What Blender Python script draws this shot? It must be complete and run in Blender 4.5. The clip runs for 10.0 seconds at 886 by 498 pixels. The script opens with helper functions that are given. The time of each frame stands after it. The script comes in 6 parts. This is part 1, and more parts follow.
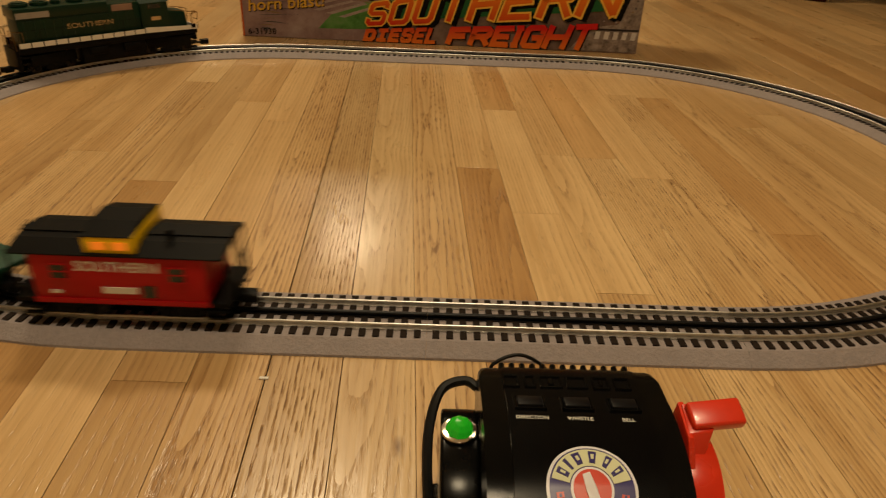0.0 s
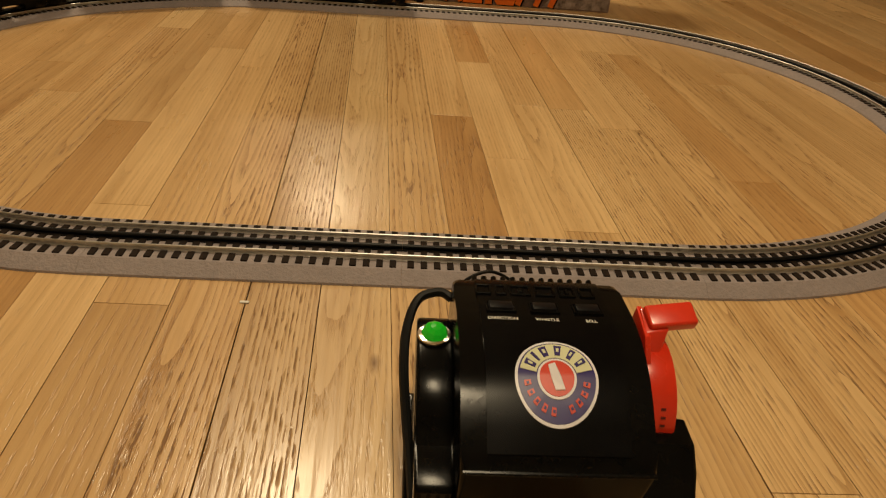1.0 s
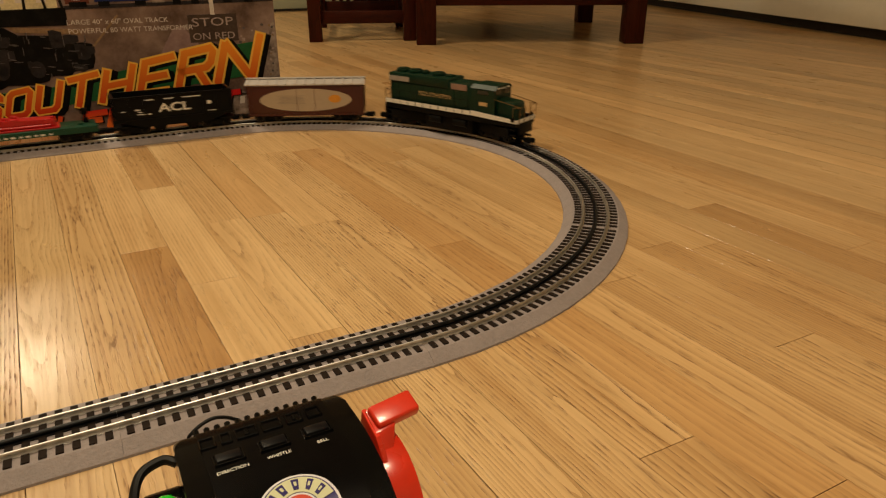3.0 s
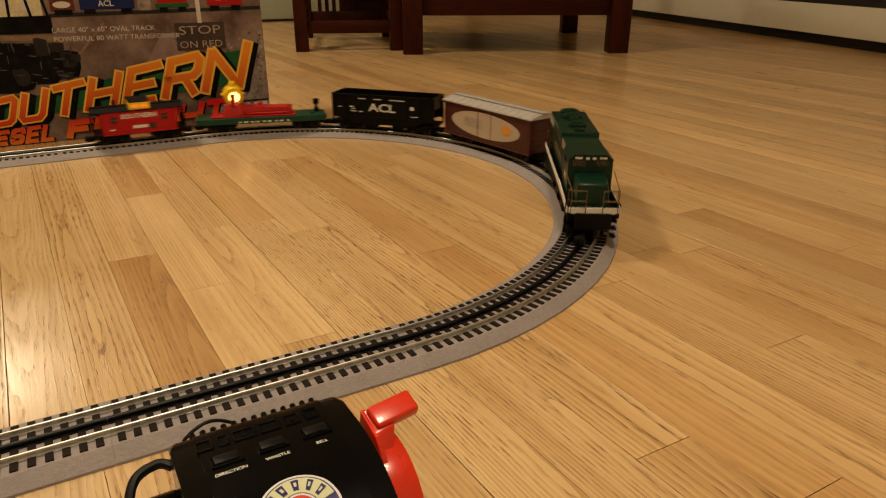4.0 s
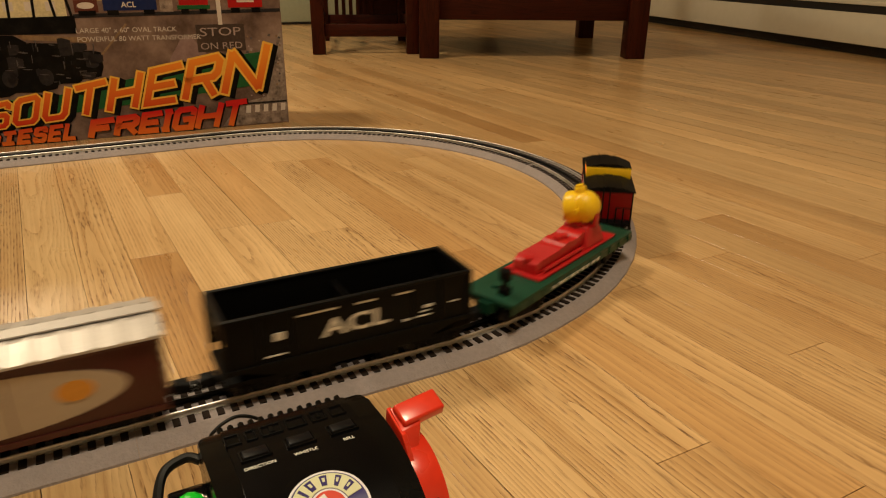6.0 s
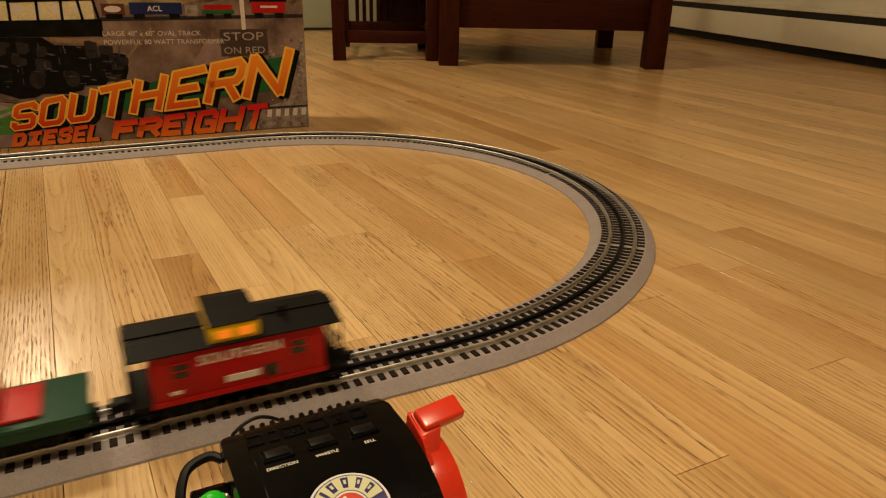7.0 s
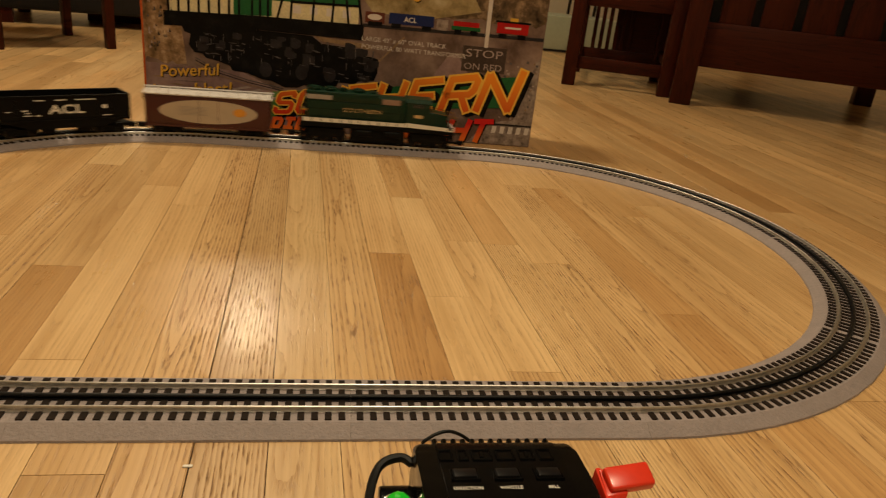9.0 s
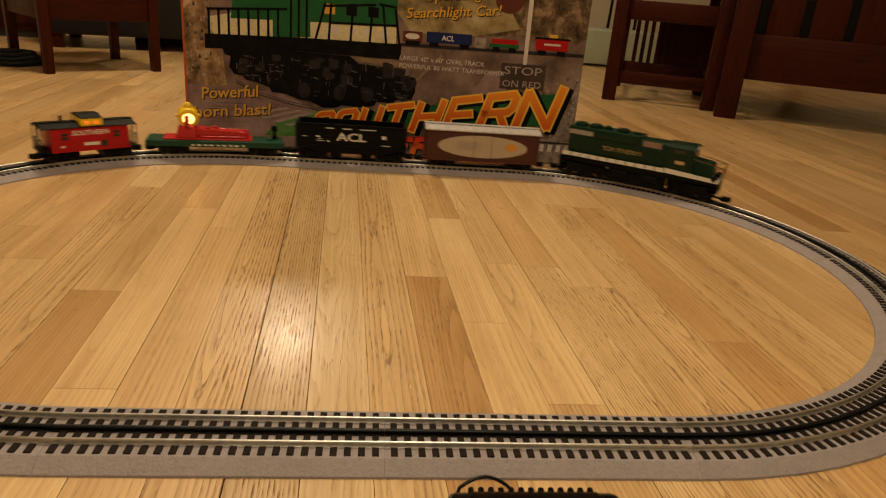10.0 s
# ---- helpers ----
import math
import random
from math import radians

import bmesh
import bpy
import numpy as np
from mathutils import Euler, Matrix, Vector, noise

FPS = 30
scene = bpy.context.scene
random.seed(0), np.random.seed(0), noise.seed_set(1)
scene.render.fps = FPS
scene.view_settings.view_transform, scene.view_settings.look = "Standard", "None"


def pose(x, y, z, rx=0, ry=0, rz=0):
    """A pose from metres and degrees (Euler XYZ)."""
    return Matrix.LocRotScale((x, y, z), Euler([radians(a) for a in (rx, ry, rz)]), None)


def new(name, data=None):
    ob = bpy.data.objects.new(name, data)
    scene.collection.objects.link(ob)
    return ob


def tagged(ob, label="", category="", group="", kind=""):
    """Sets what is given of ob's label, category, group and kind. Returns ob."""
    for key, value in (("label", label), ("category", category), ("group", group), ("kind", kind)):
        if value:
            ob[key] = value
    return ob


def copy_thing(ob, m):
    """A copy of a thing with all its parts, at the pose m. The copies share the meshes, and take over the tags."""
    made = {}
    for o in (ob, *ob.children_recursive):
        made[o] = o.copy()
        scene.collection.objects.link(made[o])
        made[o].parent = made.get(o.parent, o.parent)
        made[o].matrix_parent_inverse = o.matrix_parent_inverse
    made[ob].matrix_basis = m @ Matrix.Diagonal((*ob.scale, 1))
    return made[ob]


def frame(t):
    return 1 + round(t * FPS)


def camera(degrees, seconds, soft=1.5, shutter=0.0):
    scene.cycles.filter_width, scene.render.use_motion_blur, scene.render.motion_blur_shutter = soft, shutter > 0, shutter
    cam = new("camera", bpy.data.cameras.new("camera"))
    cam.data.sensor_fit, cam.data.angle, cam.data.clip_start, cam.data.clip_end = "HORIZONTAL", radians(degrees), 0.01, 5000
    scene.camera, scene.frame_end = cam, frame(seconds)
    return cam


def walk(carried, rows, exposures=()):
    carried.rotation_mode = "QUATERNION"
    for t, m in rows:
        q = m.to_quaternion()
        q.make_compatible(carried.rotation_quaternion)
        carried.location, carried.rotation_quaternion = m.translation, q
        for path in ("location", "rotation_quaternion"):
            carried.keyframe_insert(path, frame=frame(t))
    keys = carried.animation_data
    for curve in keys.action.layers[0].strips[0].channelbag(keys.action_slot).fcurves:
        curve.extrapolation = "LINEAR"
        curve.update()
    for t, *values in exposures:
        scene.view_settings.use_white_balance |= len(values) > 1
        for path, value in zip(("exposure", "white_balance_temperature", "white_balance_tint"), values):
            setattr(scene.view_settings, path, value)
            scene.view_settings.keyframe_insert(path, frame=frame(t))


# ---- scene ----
cam = camera(65.62, 10.0, soft=1.15, shutter=0.4)
# seconds, eye x y z, yaw, pitch, roll
ROWS = [
    (0.0, 0.0013, -0.9228, 0.3323, 0.101, -28.976, -2.218),
    (0.5, -0.0034, -0.9289, 0.3369, -3.107, -28.348, -2.710),
    (1.0, -0.0017, -0.9552, 0.3173, -1.698, -31.521, -4.017),
    (1.5, 0.0022, -0.9644, 0.3209, -2.924, -31.248, -3.712),
    (2.0, 0.0086, -0.9781, 0.3224, -5.285, -33.160, -4.563),
    (2.5, 0.0058, -0.9794, 0.3338, -15.091, -33.156, -3.948),
    (3.0, 0.0185, -0.9584, 0.3414, -28.009, -23.786, 0.025),
    (4.5, 0.0074, -0.9563, 0.3328, -29.255, -22.810, -0.104),
    (5.0, 0.0050, -0.9560, 0.3331, -28.724, -22.621, -0.170),
    (6.5, -0.0001, -0.9548, 0.3344, -27.523, -22.474, -0.778),
    (7.0, -0.0037, -0.9550, 0.3347, -26.541, -22.030, -1.144),
    (7.5, -0.0079, -0.9545, 0.3344, -24.885, -21.662, -1.722),
    (8.0, -0.0151, -0.9526, 0.3402, -19.245, -21.846, -3.024),
    (8.5, -0.0248, -0.9575, 0.3547, -13.072, -22.156, -4.857),
    (9.0, -0.0239, -0.9507, 0.3482, -7.954, -21.666, -5.708),
    (9.5, -0.0315, -0.9504, 0.3550, -6.025, -21.692, -5.010),
    (10.0, -0.0195, -0.9268, 0.3509, -4.94, -20.71, -4.45),
]
walk(cam, [(t, pose(x, y, z, 90 + pitch, roll, yaw)) for t, x, y, z, yaw, pitch, roll in ROWS],
     exposures=[(0.0, -0.03, 7000, 10), (1.0, 0.05, 6850, 10), (2.0, 0.10, 6750, 10), (3.0, 0.33, 6560, 10), (4.5, 0.39, 6490, 10), (6.5, 0.51, 6520, 10), (7.0, 0.40, 6850, 10), (8.5, 0.26, 6750, 10), (10.0, 0.30, 6600, 10)])

# ---- light ----
world = bpy.data.worlds.new("world")
scene.world = world
world.use_nodes = True
bgn = world.node_tree.nodes["Background"]
bgn.inputs[0].default_value = (1.0, 0.78, 0.52, 1)
bgn.inputs[1].default_value = 0.004


def lamp(name, place, power, size, spread=180, colour=(1.0, 0.82, 0.545)):
    d = bpy.data.lights.new(name, "AREA")
    d.shape, d.size, d.energy, d.color = "DISK", size, power, colour
    d.spread = radians(spread)
    o = new(name, d)
    o.location = place
    return o


lamp("ceiling_lamp_light", (-0.65, 4.0, 2.36), 22, 0.40)
lamp("ceiling_lamp_light", (-0.50, 1.15, 2.36), 28, 0.46, 165)
lamp("ceiling_lamp_light", (0.12, -0.95, 2.36), 15, 0.40, 140)


# ---- materials ----
def mat(name, colour, rough=0.5, metal=0.0, vary=0.12, scale=30.0, bump=0.0, bump_scale=200.0, coat=0.0, spec=0.5):
    """A painted, plastic or metal surface with two scales of variation."""
    m = bpy.data.materials.new(name)
    m.use_nodes = True
    t = m.node_tree
    b = t.nodes["Principled BSDF"]
    b.inputs["Metallic"].default_value = metal
    b.inputs["Coat Weight"].default_value = coat
    b.inputs["Specular IOR Level"].default_value = spec
    co = t.nodes.new("ShaderNodeTexCoord")
    n1 = t.nodes.new("ShaderNodeTexNoise")
    n1.inputs["Scale"].default_value, n1.inputs["Detail"].default_value = scale, 5
    t.links.new(co.outputs["Object"], n1.inputs["Vector"])
    n2 = t.nodes.new("ShaderNodeTexNoise")
    n2.inputs["Scale"].default_value, n2.inputs["Detail"].default_value = scale * 9, 3
    t.links.new(co.outputs["Object"], n2.inputs["Vector"])
    add = t.nodes.new("ShaderNodeMath")
    add.operation = "ADD"
    t.links.new(n1.outputs["Fac"], add.inputs[0])
    t.links.new(n2.outputs["Fac"], add.inputs[1])
    ramp = t.nodes.new("ShaderNodeMapRange")
    ramp.inputs["From Min"].default_value, ramp.inputs["From Max"].default_value = 0.6, 1.4
    ramp.inputs["To Min"].default_value, ramp.inputs["To Max"].default_value = 1 - vary, 1 + vary
    t.links.new(add.outputs[0], ramp.inputs["Value"])
    mul = t.nodes.new("ShaderNodeVectorMath")
    mul.operation = "SCALE"
    mul.inputs[0].default_value = colour
    t.links.new(ramp.outputs[0], mul.inputs["Scale"])
    t.links.new(mul.outputs[0], b.inputs["Base Color"])
    rr = t.nodes.new("ShaderNodeMapRange")
    rr.inputs["To Min"].default_value, rr.inputs["To Max"].default_value = max(0.03, rough - 0.08), min(1, rough + 0.08)
    t.links.new(n1.outputs["Fac"], rr.inputs["Value"])
    t.links.new(rr.outputs[0], b.inputs["Roughness"])
    if bump:
        n3 = t.nodes.new("ShaderNodeTexNoise")
        n3.inputs["Scale"].default_value, n3.inputs["Detail"].default_value = bump_scale, 4
        t.links.new(co.outputs["Object"], n3.inputs["Vector"])
        bp = t.nodes.new("ShaderNodeBump")
        bp.inputs["Strength"].default_value, bp.inputs["Distance"].default_value = bump, 0.002
        t.links.new(n3.outputs["Fac"], bp.inputs["Height"])
        t.links.new(bp.outputs[0], b.inputs["Normal"])
    return m


def glow(name, colour, strength):
    m = bpy.data.materials.new(name)
    m.use_nodes = True
    b = m.node_tree.nodes["Principled BSDF"]
    b.inputs["Base Color"].default_value = (*colour, 1)
    b.inputs["Emission Color"].default_value = (*colour, 1)
    b.inputs["Emission Strength"].default_value = strength
    b.inputs["Roughness"].default_value = 0.2
    return m


def wood(name, dark, light, along="Y", rough=0.3, pores=1.0, coat=0.3, spec=0.5):
    """Open-grained stained oak: streaks, figure and pores that run along one axis; each piece is offset on its own."""
    m = bpy.data.materials.new(name)
    m.use_nodes = True
    t = m.node_tree
    N, L = t.nodes, t.links
    b = N["Principled BSDF"]
    b.inputs["Coat Weight"].default_value, b.inputs["Coat Roughness"].default_value = coat, 0.12
    b.inputs["Specular IOR Level"].default_value = spec
    geo = N.new("ShaderNodeNewGeometry")
    info = N.new("ShaderNodeObjectInfo")
    rnd = N.new("ShaderNodeMath")
    rnd.operation = "ADD"
    L.new(info.outputs["Random"], rnd.inputs[0])
    L.new(geo.outputs["Random Per Island"], rnd.inputs[1])
    off = N.new("ShaderNodeVectorMath")
    off.operation = "SCALE"
    off.inputs[0].default_value = (7.3, 31.7, 3.1)
    L.new(rnd.outputs[0], off.inputs["Scale"])
    src = N.new("ShaderNodeTexCoord")
    pos = N.new("ShaderNodeVectorMath")
    pos.operation = "ADD"
    L.new(src.outputs["Object"], pos.inputs[0])
    L.new(off.outputs[0], pos.inputs[1])

    def mapped(sx, sy):
        mp = N.new("ShaderNodeMapping")
        v = {"X": (sy, sx, sx), "Y": (sx, sy, sx), "Z": (sx, sx, sy)}[along]
        mp.inputs["Scale"].default_value = v
        L.new(pos.outputs[0], mp.inputs["Vector"])
        return mp.outputs[0]

    def tex(sx, sy, detail=3, rough_=0.55):
        n = N.new("ShaderNodeTexNoise")
        n.inputs["Scale"].default_value, n.inputs["Detail"].default_value, n.inputs["Roughness"].default_value = 1, detail, rough_
        L.new(mapped(sx, sy), n.inputs["Vector"])
        return n.outputs["Fac"]

    def math_(op, a, b_, clamp=False):
        n = N.new("ShaderNodeMath")
        n.operation, n.use_clamp = op, clamp
        for i, v in enumerate((a, b_)):
            if isinstance(v, (int, float)):
                n.inputs[i].default_value = v
            else:
                L.new(v, n.inputs[i])
        return n.outputs[0]

    figure = tex(17, 1.3, 2)
    rings = math_("FRACT", math_("MULTIPLY", figure, 11.0), 0)
    rings = math_("POWER", rings, 1.8)
    streak = tex(240, 4, 3)
    fine = tex(800, 34, 2)
    pore = math_("MULTIPLY", math_("SUBTRACT", fine, 0.50, True), 6.0, True)
    pore = math_("MULTIPLY", pore, math_("ADD", math_("MULTIPLY", rings, 1.15), 0.08), True)
    pore = math_("MULTIPLY", pore, 0.8)
    pore = math_("MULTIPLY", pore, pores, True)
    v = math_("ADD", math_("MULTIPLY", streak, 0.55), math_("MULTIPLY", rings, -0.13))
    v = math_("ADD", v, math_("MULTIPLY", tex(22, 1.6, 2), 0.45))
    line = math_("MULTIPLY", math_("SUBTRACT", rings, 0.80, True), 1.1)
    v = math_("SUBTRACT", v, line)
    ramp = N.new("ShaderNodeValToRGB")
    ramp.color_ramp.elements[0].position, ramp.color_ramp.elements[0].color = 0.22, (*dark, 1)
    ramp.color_ramp.elements[1].position, ramp.color_ramp.elements[1].color = 0.78, (*light, 1)
    L.new(v, ramp.inputs[0])
    mix = N.new("ShaderNodeMix")
    mix.data_type, mix.blend_type = "RGBA", "MIX"
    mix.inputs["B"].default_value = (dark[0] * 0.42, dark[1] * 0.36, dark[2] * 0.3, 1)
    L.new(ramp.outputs[0], mix.inputs["A"])
    L.new(pore, mix.inputs["Factor"])
    L.new(mix.outputs["Result"], b.inputs["Base Color"])
    rg = math_("ADD", math_("MULTIPLY", pore, 0.25), rough)
    L.new(math_("ADD", rg, math_("MULTIPLY", tex(9, 5, 2), 0.1)), b.inputs["Roughness"])
    bp = N.new("ShaderNodeBump")
    bp.inputs["Strength"].default_value, bp.inputs["Distance"].default_value = 0.45, 0.0006
    L.new(math_("SUBTRACT", math_("MULTIPLY", streak, 0.4), pore), bp.inputs["Height"])
    L.new(bp.outputs[0], b.inputs["Normal"])
    return m


def oak_boards(name, dark, light):
    """Plain-sawn oak strips. Each board is a flat cut through growth rings, so it shows arches or straight lines by where it was sawn;
    the early wood carries open pores as short dashes. The object's colour tones a board, its alpha says how coarse its grain is."""
    m = bpy.data.materials.new(name)
    m.use_nodes = True
    t = m.node_tree
    N, L = t.nodes, t.links
    b = N["Principled BSDF"]
    b.inputs["Coat Weight"].default_value, b.inputs["Coat Roughness"].default_value = 0.25, 0.14
    b.inputs["Specular IOR Level"].default_value = 0.42
    info, geo, uvn, sep = N.new("ShaderNodeObjectInfo"), N.new("ShaderNodeNewGeometry"), N.new("ShaderNodeUVMap"), N.new("ShaderNodeSeparateXYZ")
    uvn.uv_map = "board"
    L.new(uvn.outputs[0], sep.inputs[0])
    u, v = sep.outputs["X"], sep.outputs["Y"]

    def op(kind, a, b_=0.0, clamp=False):
        n = N.new("ShaderNodeMath")
        n.operation, n.use_clamp = kind, clamp
        for i, q in enumerate((a, b_)):
            if isinstance(q, (int, float)):
                n.inputs[i].default_value = q
            else:
                L.new(q, n.inputs[i])
        return n.outputs[0]

    def chance(k):
        return op("FRACT", op("MULTIPLY", rnd, k))

    def grain(su, sv, seed, detail=2.0, rough=0.5):
        c = N.new("ShaderNodeCombineXYZ")
        L.new(op("MULTIPLY", u, su), c.inputs[0])
        L.new(op("MULTIPLY", v, sv), c.inputs[1])
        L.new(op("MULTIPLY", rnd, seed), c.inputs[2])
        n = N.new("ShaderNodeTexNoise")
        n.inputs["Scale"].default_value, n.inputs["Detail"].default_value, n.inputs["Roughness"].default_value = 1.0, detail, rough
        L.new(c.outputs[0], n.inputs["Vector"])
        return n.outputs["Fac"]

    rnd = op("FRACT", op("ADD", info.outputs["Random"], geo.outputs["Random Per Island"]))
    across = op("SUBTRACT", u, op("MULTIPLY", op("SUBTRACT", chance(13.7), 0.5), 0.085))
    depth = op("ADD", op("MULTIPLY", chance(57.3), 0.030), 0.003)
    depth = op("ADD", depth, op("MULTIPLY", v, op("MULTIPLY", op("SUBTRACT", chance(131.1), 0.5), 0.055)))
    depth = op("ADD", depth, op("MULTIPLY", op("SUBTRACT", grain(14, 3.2, 41), 0.5), 0.022))
    radius = op("SQRT", op("ADD", op("MULTIPLY", across, across), op("MULTIPLY", depth, depth)))
    radius = op("ADD", radius, op("MULTIPLY", op("SUBTRACT", grain(70, 12, 77, 3), 0.5), 0.0028))
    ring = op("FRACT", op("DIVIDE", radius, op("ADD", op("MULTIPLY", chance(91.7), 0.0030), 0.0030)))
    early = op("POWER", op("SUBTRACT", 1.0, op("MULTIPLY", ring, 1.35), True), 1.3)
    coarse = op("MULTIPLY", info.outputs["Alpha"], op("ADD", op("MULTIPLY", chance(23.9), 0.5), 0.75))
    # pores: long and short dashes that keep to the early wood
    dash = op("MULTIPLY", op("SUBTRACT", grain(480, 52, 190, 2), 0.50, True), 7.0, True)
    fleck = op("MULTIPLY", op("SUBTRACT", grain(900, 70, 260, 1), 0.56, True), 8.0, True)
    pore = op("MULTIPLY", dash, op("MULTIPLY", early, op("MULTIPLY", coarse, 1.25)), True)
    cluster = op("ADD", op("MULTIPLY", grain(34, 9, 121, 2), 2.6), -0.55, True)
    pore = op("MULTIPLY", pore, cluster)
    pore = op("ADD", pore, op("MULTIPLY", fleck, op("MULTIPLY", op("ADD", early, 0.15), 0.20)), True)
    # colour: early wood darker, with fine streaks and slow drifts of tone along the board
    value = op("ADD", op("MULTIPLY", grain(210, 3.5, 33, 3), 0.42), op("MULTIPLY", grain(26, 1.7, 19, 2), 0.52))
    value = op("ADD", value, op("MULTIPLY", grain(5, 7.0, 63, 3), 0.22))
    value = op("SUBTRACT", value, op("MULTIPLY", early, op("ADD", op("MULTIPLY", coarse, 0.17), 0.06)))
    ramp = N.new("ShaderNodeValToRGB")
    e = ramp.color_ramp.elements
    e[0].position, e[0].color = 0.20, (*dark, 1)
    e[1].position, e[1].color = 0.70, (*light, 1)
    L.new(value, ramp.inputs[0])
    # one dark knot in a strip beside the transformer
    knot = N.new("ShaderNodeVectorMath")
    knot.operation = "SUBTRACT"
    L.new(geo.outputs["Position"], knot.inputs[0])
    knot.inputs[1].default_value = (-0.016, -0.592, 0)
    flat = N.new("ShaderNodeVectorMath")
    flat.operation = "MULTIPLY"
    L.new(knot.outputs[0], flat.inputs[0])
    flat.inputs[1].default_value = (190, 75, 0)
    far_off = N.new("ShaderNodeVectorMath")
    far_off.operation = "LENGTH"
    L.new(flat.outputs[0], far_off.inputs[0])
    eye = op("MULTIPLY", op("SUBTRACT", 1.2, op("ADD", far_off.outputs["Value"], op("MULTIPLY", grain(300, 120, 5), 0.5)), True), 0.9, True)
    mix = N.new("ShaderNodeMix")
    mix.data_type = "RGBA"
    mix.inputs["B"].default_value = (dark[0] * 0.36, dark[1] * 0.27, dark[2] * 0.22, 1)
    L.new(ramp.outputs[0], mix.inputs["A"])
    L.new(op("MAXIMUM", op("MULTIPLY", pore, 0.80), eye), mix.inputs["Factor"])
    tint = N.new("ShaderNodeMix")
    tint.data_type, tint.blend_type = "RGBA", "MULTIPLY"
    tint.inputs["Factor"].default_value = 1.0
    L.new(mix.outputs["Result"], tint.inputs["A"])
    L.new(info.outputs["Color"], tint.inputs["B"])
    island = op("ADD", op("MULTIPLY", geo.outputs["Random Per Island"], 0.36), 0.79)
    sc = N.new("ShaderNodeVectorMath")
    sc.operation = "SCALE"
    L.new(tint.outputs["Result"], sc.inputs[0])
    L.new(island, sc.inputs["Scale"])
    L.new(sc.outputs[0], b.inputs["Base Color"])
    L.new(op("ADD", op("ADD", op("MULTIPLY", pore, 0.3), 0.22), op("MULTIPLY", grain(30, 9, 8, 3), 0.16)), b.inputs["Roughness"])
    bp = N.new("ShaderNodeBump")
    bp.inputs["Strength"].default_value, bp.inputs["Distance"].default_value = 0.6, 0.0007
    L.new(op("SUBTRACT", op("MULTIPLY", grain(150, 5, 14, 3), 0.55), pore), bp.inputs["Height"])
    L.new(bp.outputs[0], b.inputs["Normal"])
    L.new(bp.outputs[0], b.inputs["Coat Normal"])
    return m


OAK = oak_boards("oak_floor", (0.40, 0.212, 0.074), (0.715, 0.470, 0.225))
MISSION = wood("stained_oak", (0.026, 0.0042, 0.0016), (0.062, 0.0105, 0.0040), "Z", 0.34, coat=0.0, spec=0.14)
MISSION_X = wood("stained_oak_rail", (0.026, 0.0042, 0.0016), (0.062, 0.0105, 0.0040), "X", 0.34, coat=0.0, spec=0.14)
SUBFLOOR = mat("floor_gap", (0.02, 0.010, 0.004), 0.95, spec=0.05)
WALL = mat("wall_paint", (0.72, 0.68, 0.56), 0.7, vary=0.04, scale=3, bump=0.1, bump_scale=300)
CEIL = mat("ceiling_paint", (0.8, 0.78, 0.72), 0.8, vary=0.03, scale=3)
ROADBED = mat("grey_roadbed", (0.285, 0.245, 0.245), 0.75, vary=0.14, scale=25, bump=0.5, bump_scale=420)
TIE = mat("dark_tie", (0.015, 0.0095, 0.007), 0.75, vary=0.25, scale=60, spec=0.12)
STEEL = mat("rail_steel", (0.58, 0.565, 0.545), 0.40, 1.0, vary=0.2, scale=30)
BLACKRAIL = mat("black_centre_rail", (0.005, 0.005, 0.006), 0.4, spec=0.2)
BLACK = mat("black_plastic", (0.003, 0.003, 0.0030), 0.17, vary=0.2, scale=15, bump=0.04, bump_scale=90, spec=0.11)
BLACKMATT = mat("black_matt_plastic", (0.004, 0.004, 0.005), 0.4, vary=0.25, scale=30, spec=0.15)
RED = mat("red_plastic", (0.70, 0.034, 0.012), 0.3, vary=0.08, scale=20, coat=0.2)
WHITE = mat("white_print", (0.72, 0.70, 0.64), 0.5, vary=0.04)
# near-black for plinths, and for strips that stand in for shaded gaps
DARKBASE_GAP = mat("dark_base_and_gap", (0.012, 0.010, 0.009), 0.6)


# ---- mesh helpers ----
def finish(bm, smooth=None):
    bmesh.ops.recalc_face_normals(bm, faces=bm.faces)
    if smooth is not None:
        for f in bm.faces:
            f.smooth = True
        for e in bm.edges:
            if len(e.link_faces) == 2 and e.calc_face_angle(0) > radians(smooth):
                e.smooth = False


def part(name, bm, material, parent=None, label="", smooth=35):
    """One bmesh as one mesh object, under a thing or a part."""
    finish(bm, smooth)
    me = bpy.data.meshes.new(name)
    bm.to_mesh(me)
    bm.free()
    for mm in material if isinstance(material, (list, tuple)) else (material,):
        me.materials.append(mm)
    ob = new(name, me)
    ob.parent = parent
    if label:
        ob["label"] = label
    return ob


def thing(name, label, category, group="", kind="", at=None):
    ob = new(name)
    ob.empty_display_size = 0.02
    if at is not None:
        ob.matrix_basis = at
    return tagged(ob, label, category, group, kind)


def add_box(bm, x0, x1, y0, y1, z0, z1, bevel=0.0, seg=2):
    r = bmesh.ops.create_cube(bm, size=1, matrix=Matrix.Translation(((x0 + x1) / 2, (y0 + y1) / 2, (z0 + z1) / 2)) @ Matrix.Diagonal((x1 - x0, y1 - y0, z1 - z0, 1)))
    if bevel:
        es = list({e for v in r["verts"] for e in v.link_edges})
        bmesh.ops.bevel(bm, geom=es, offset=bevel, segments=seg, affect="EDGES", profile=0.5)
    return bm


def box_bm(*a, **k):
    return add_box(bmesh.new(), *a, **k)


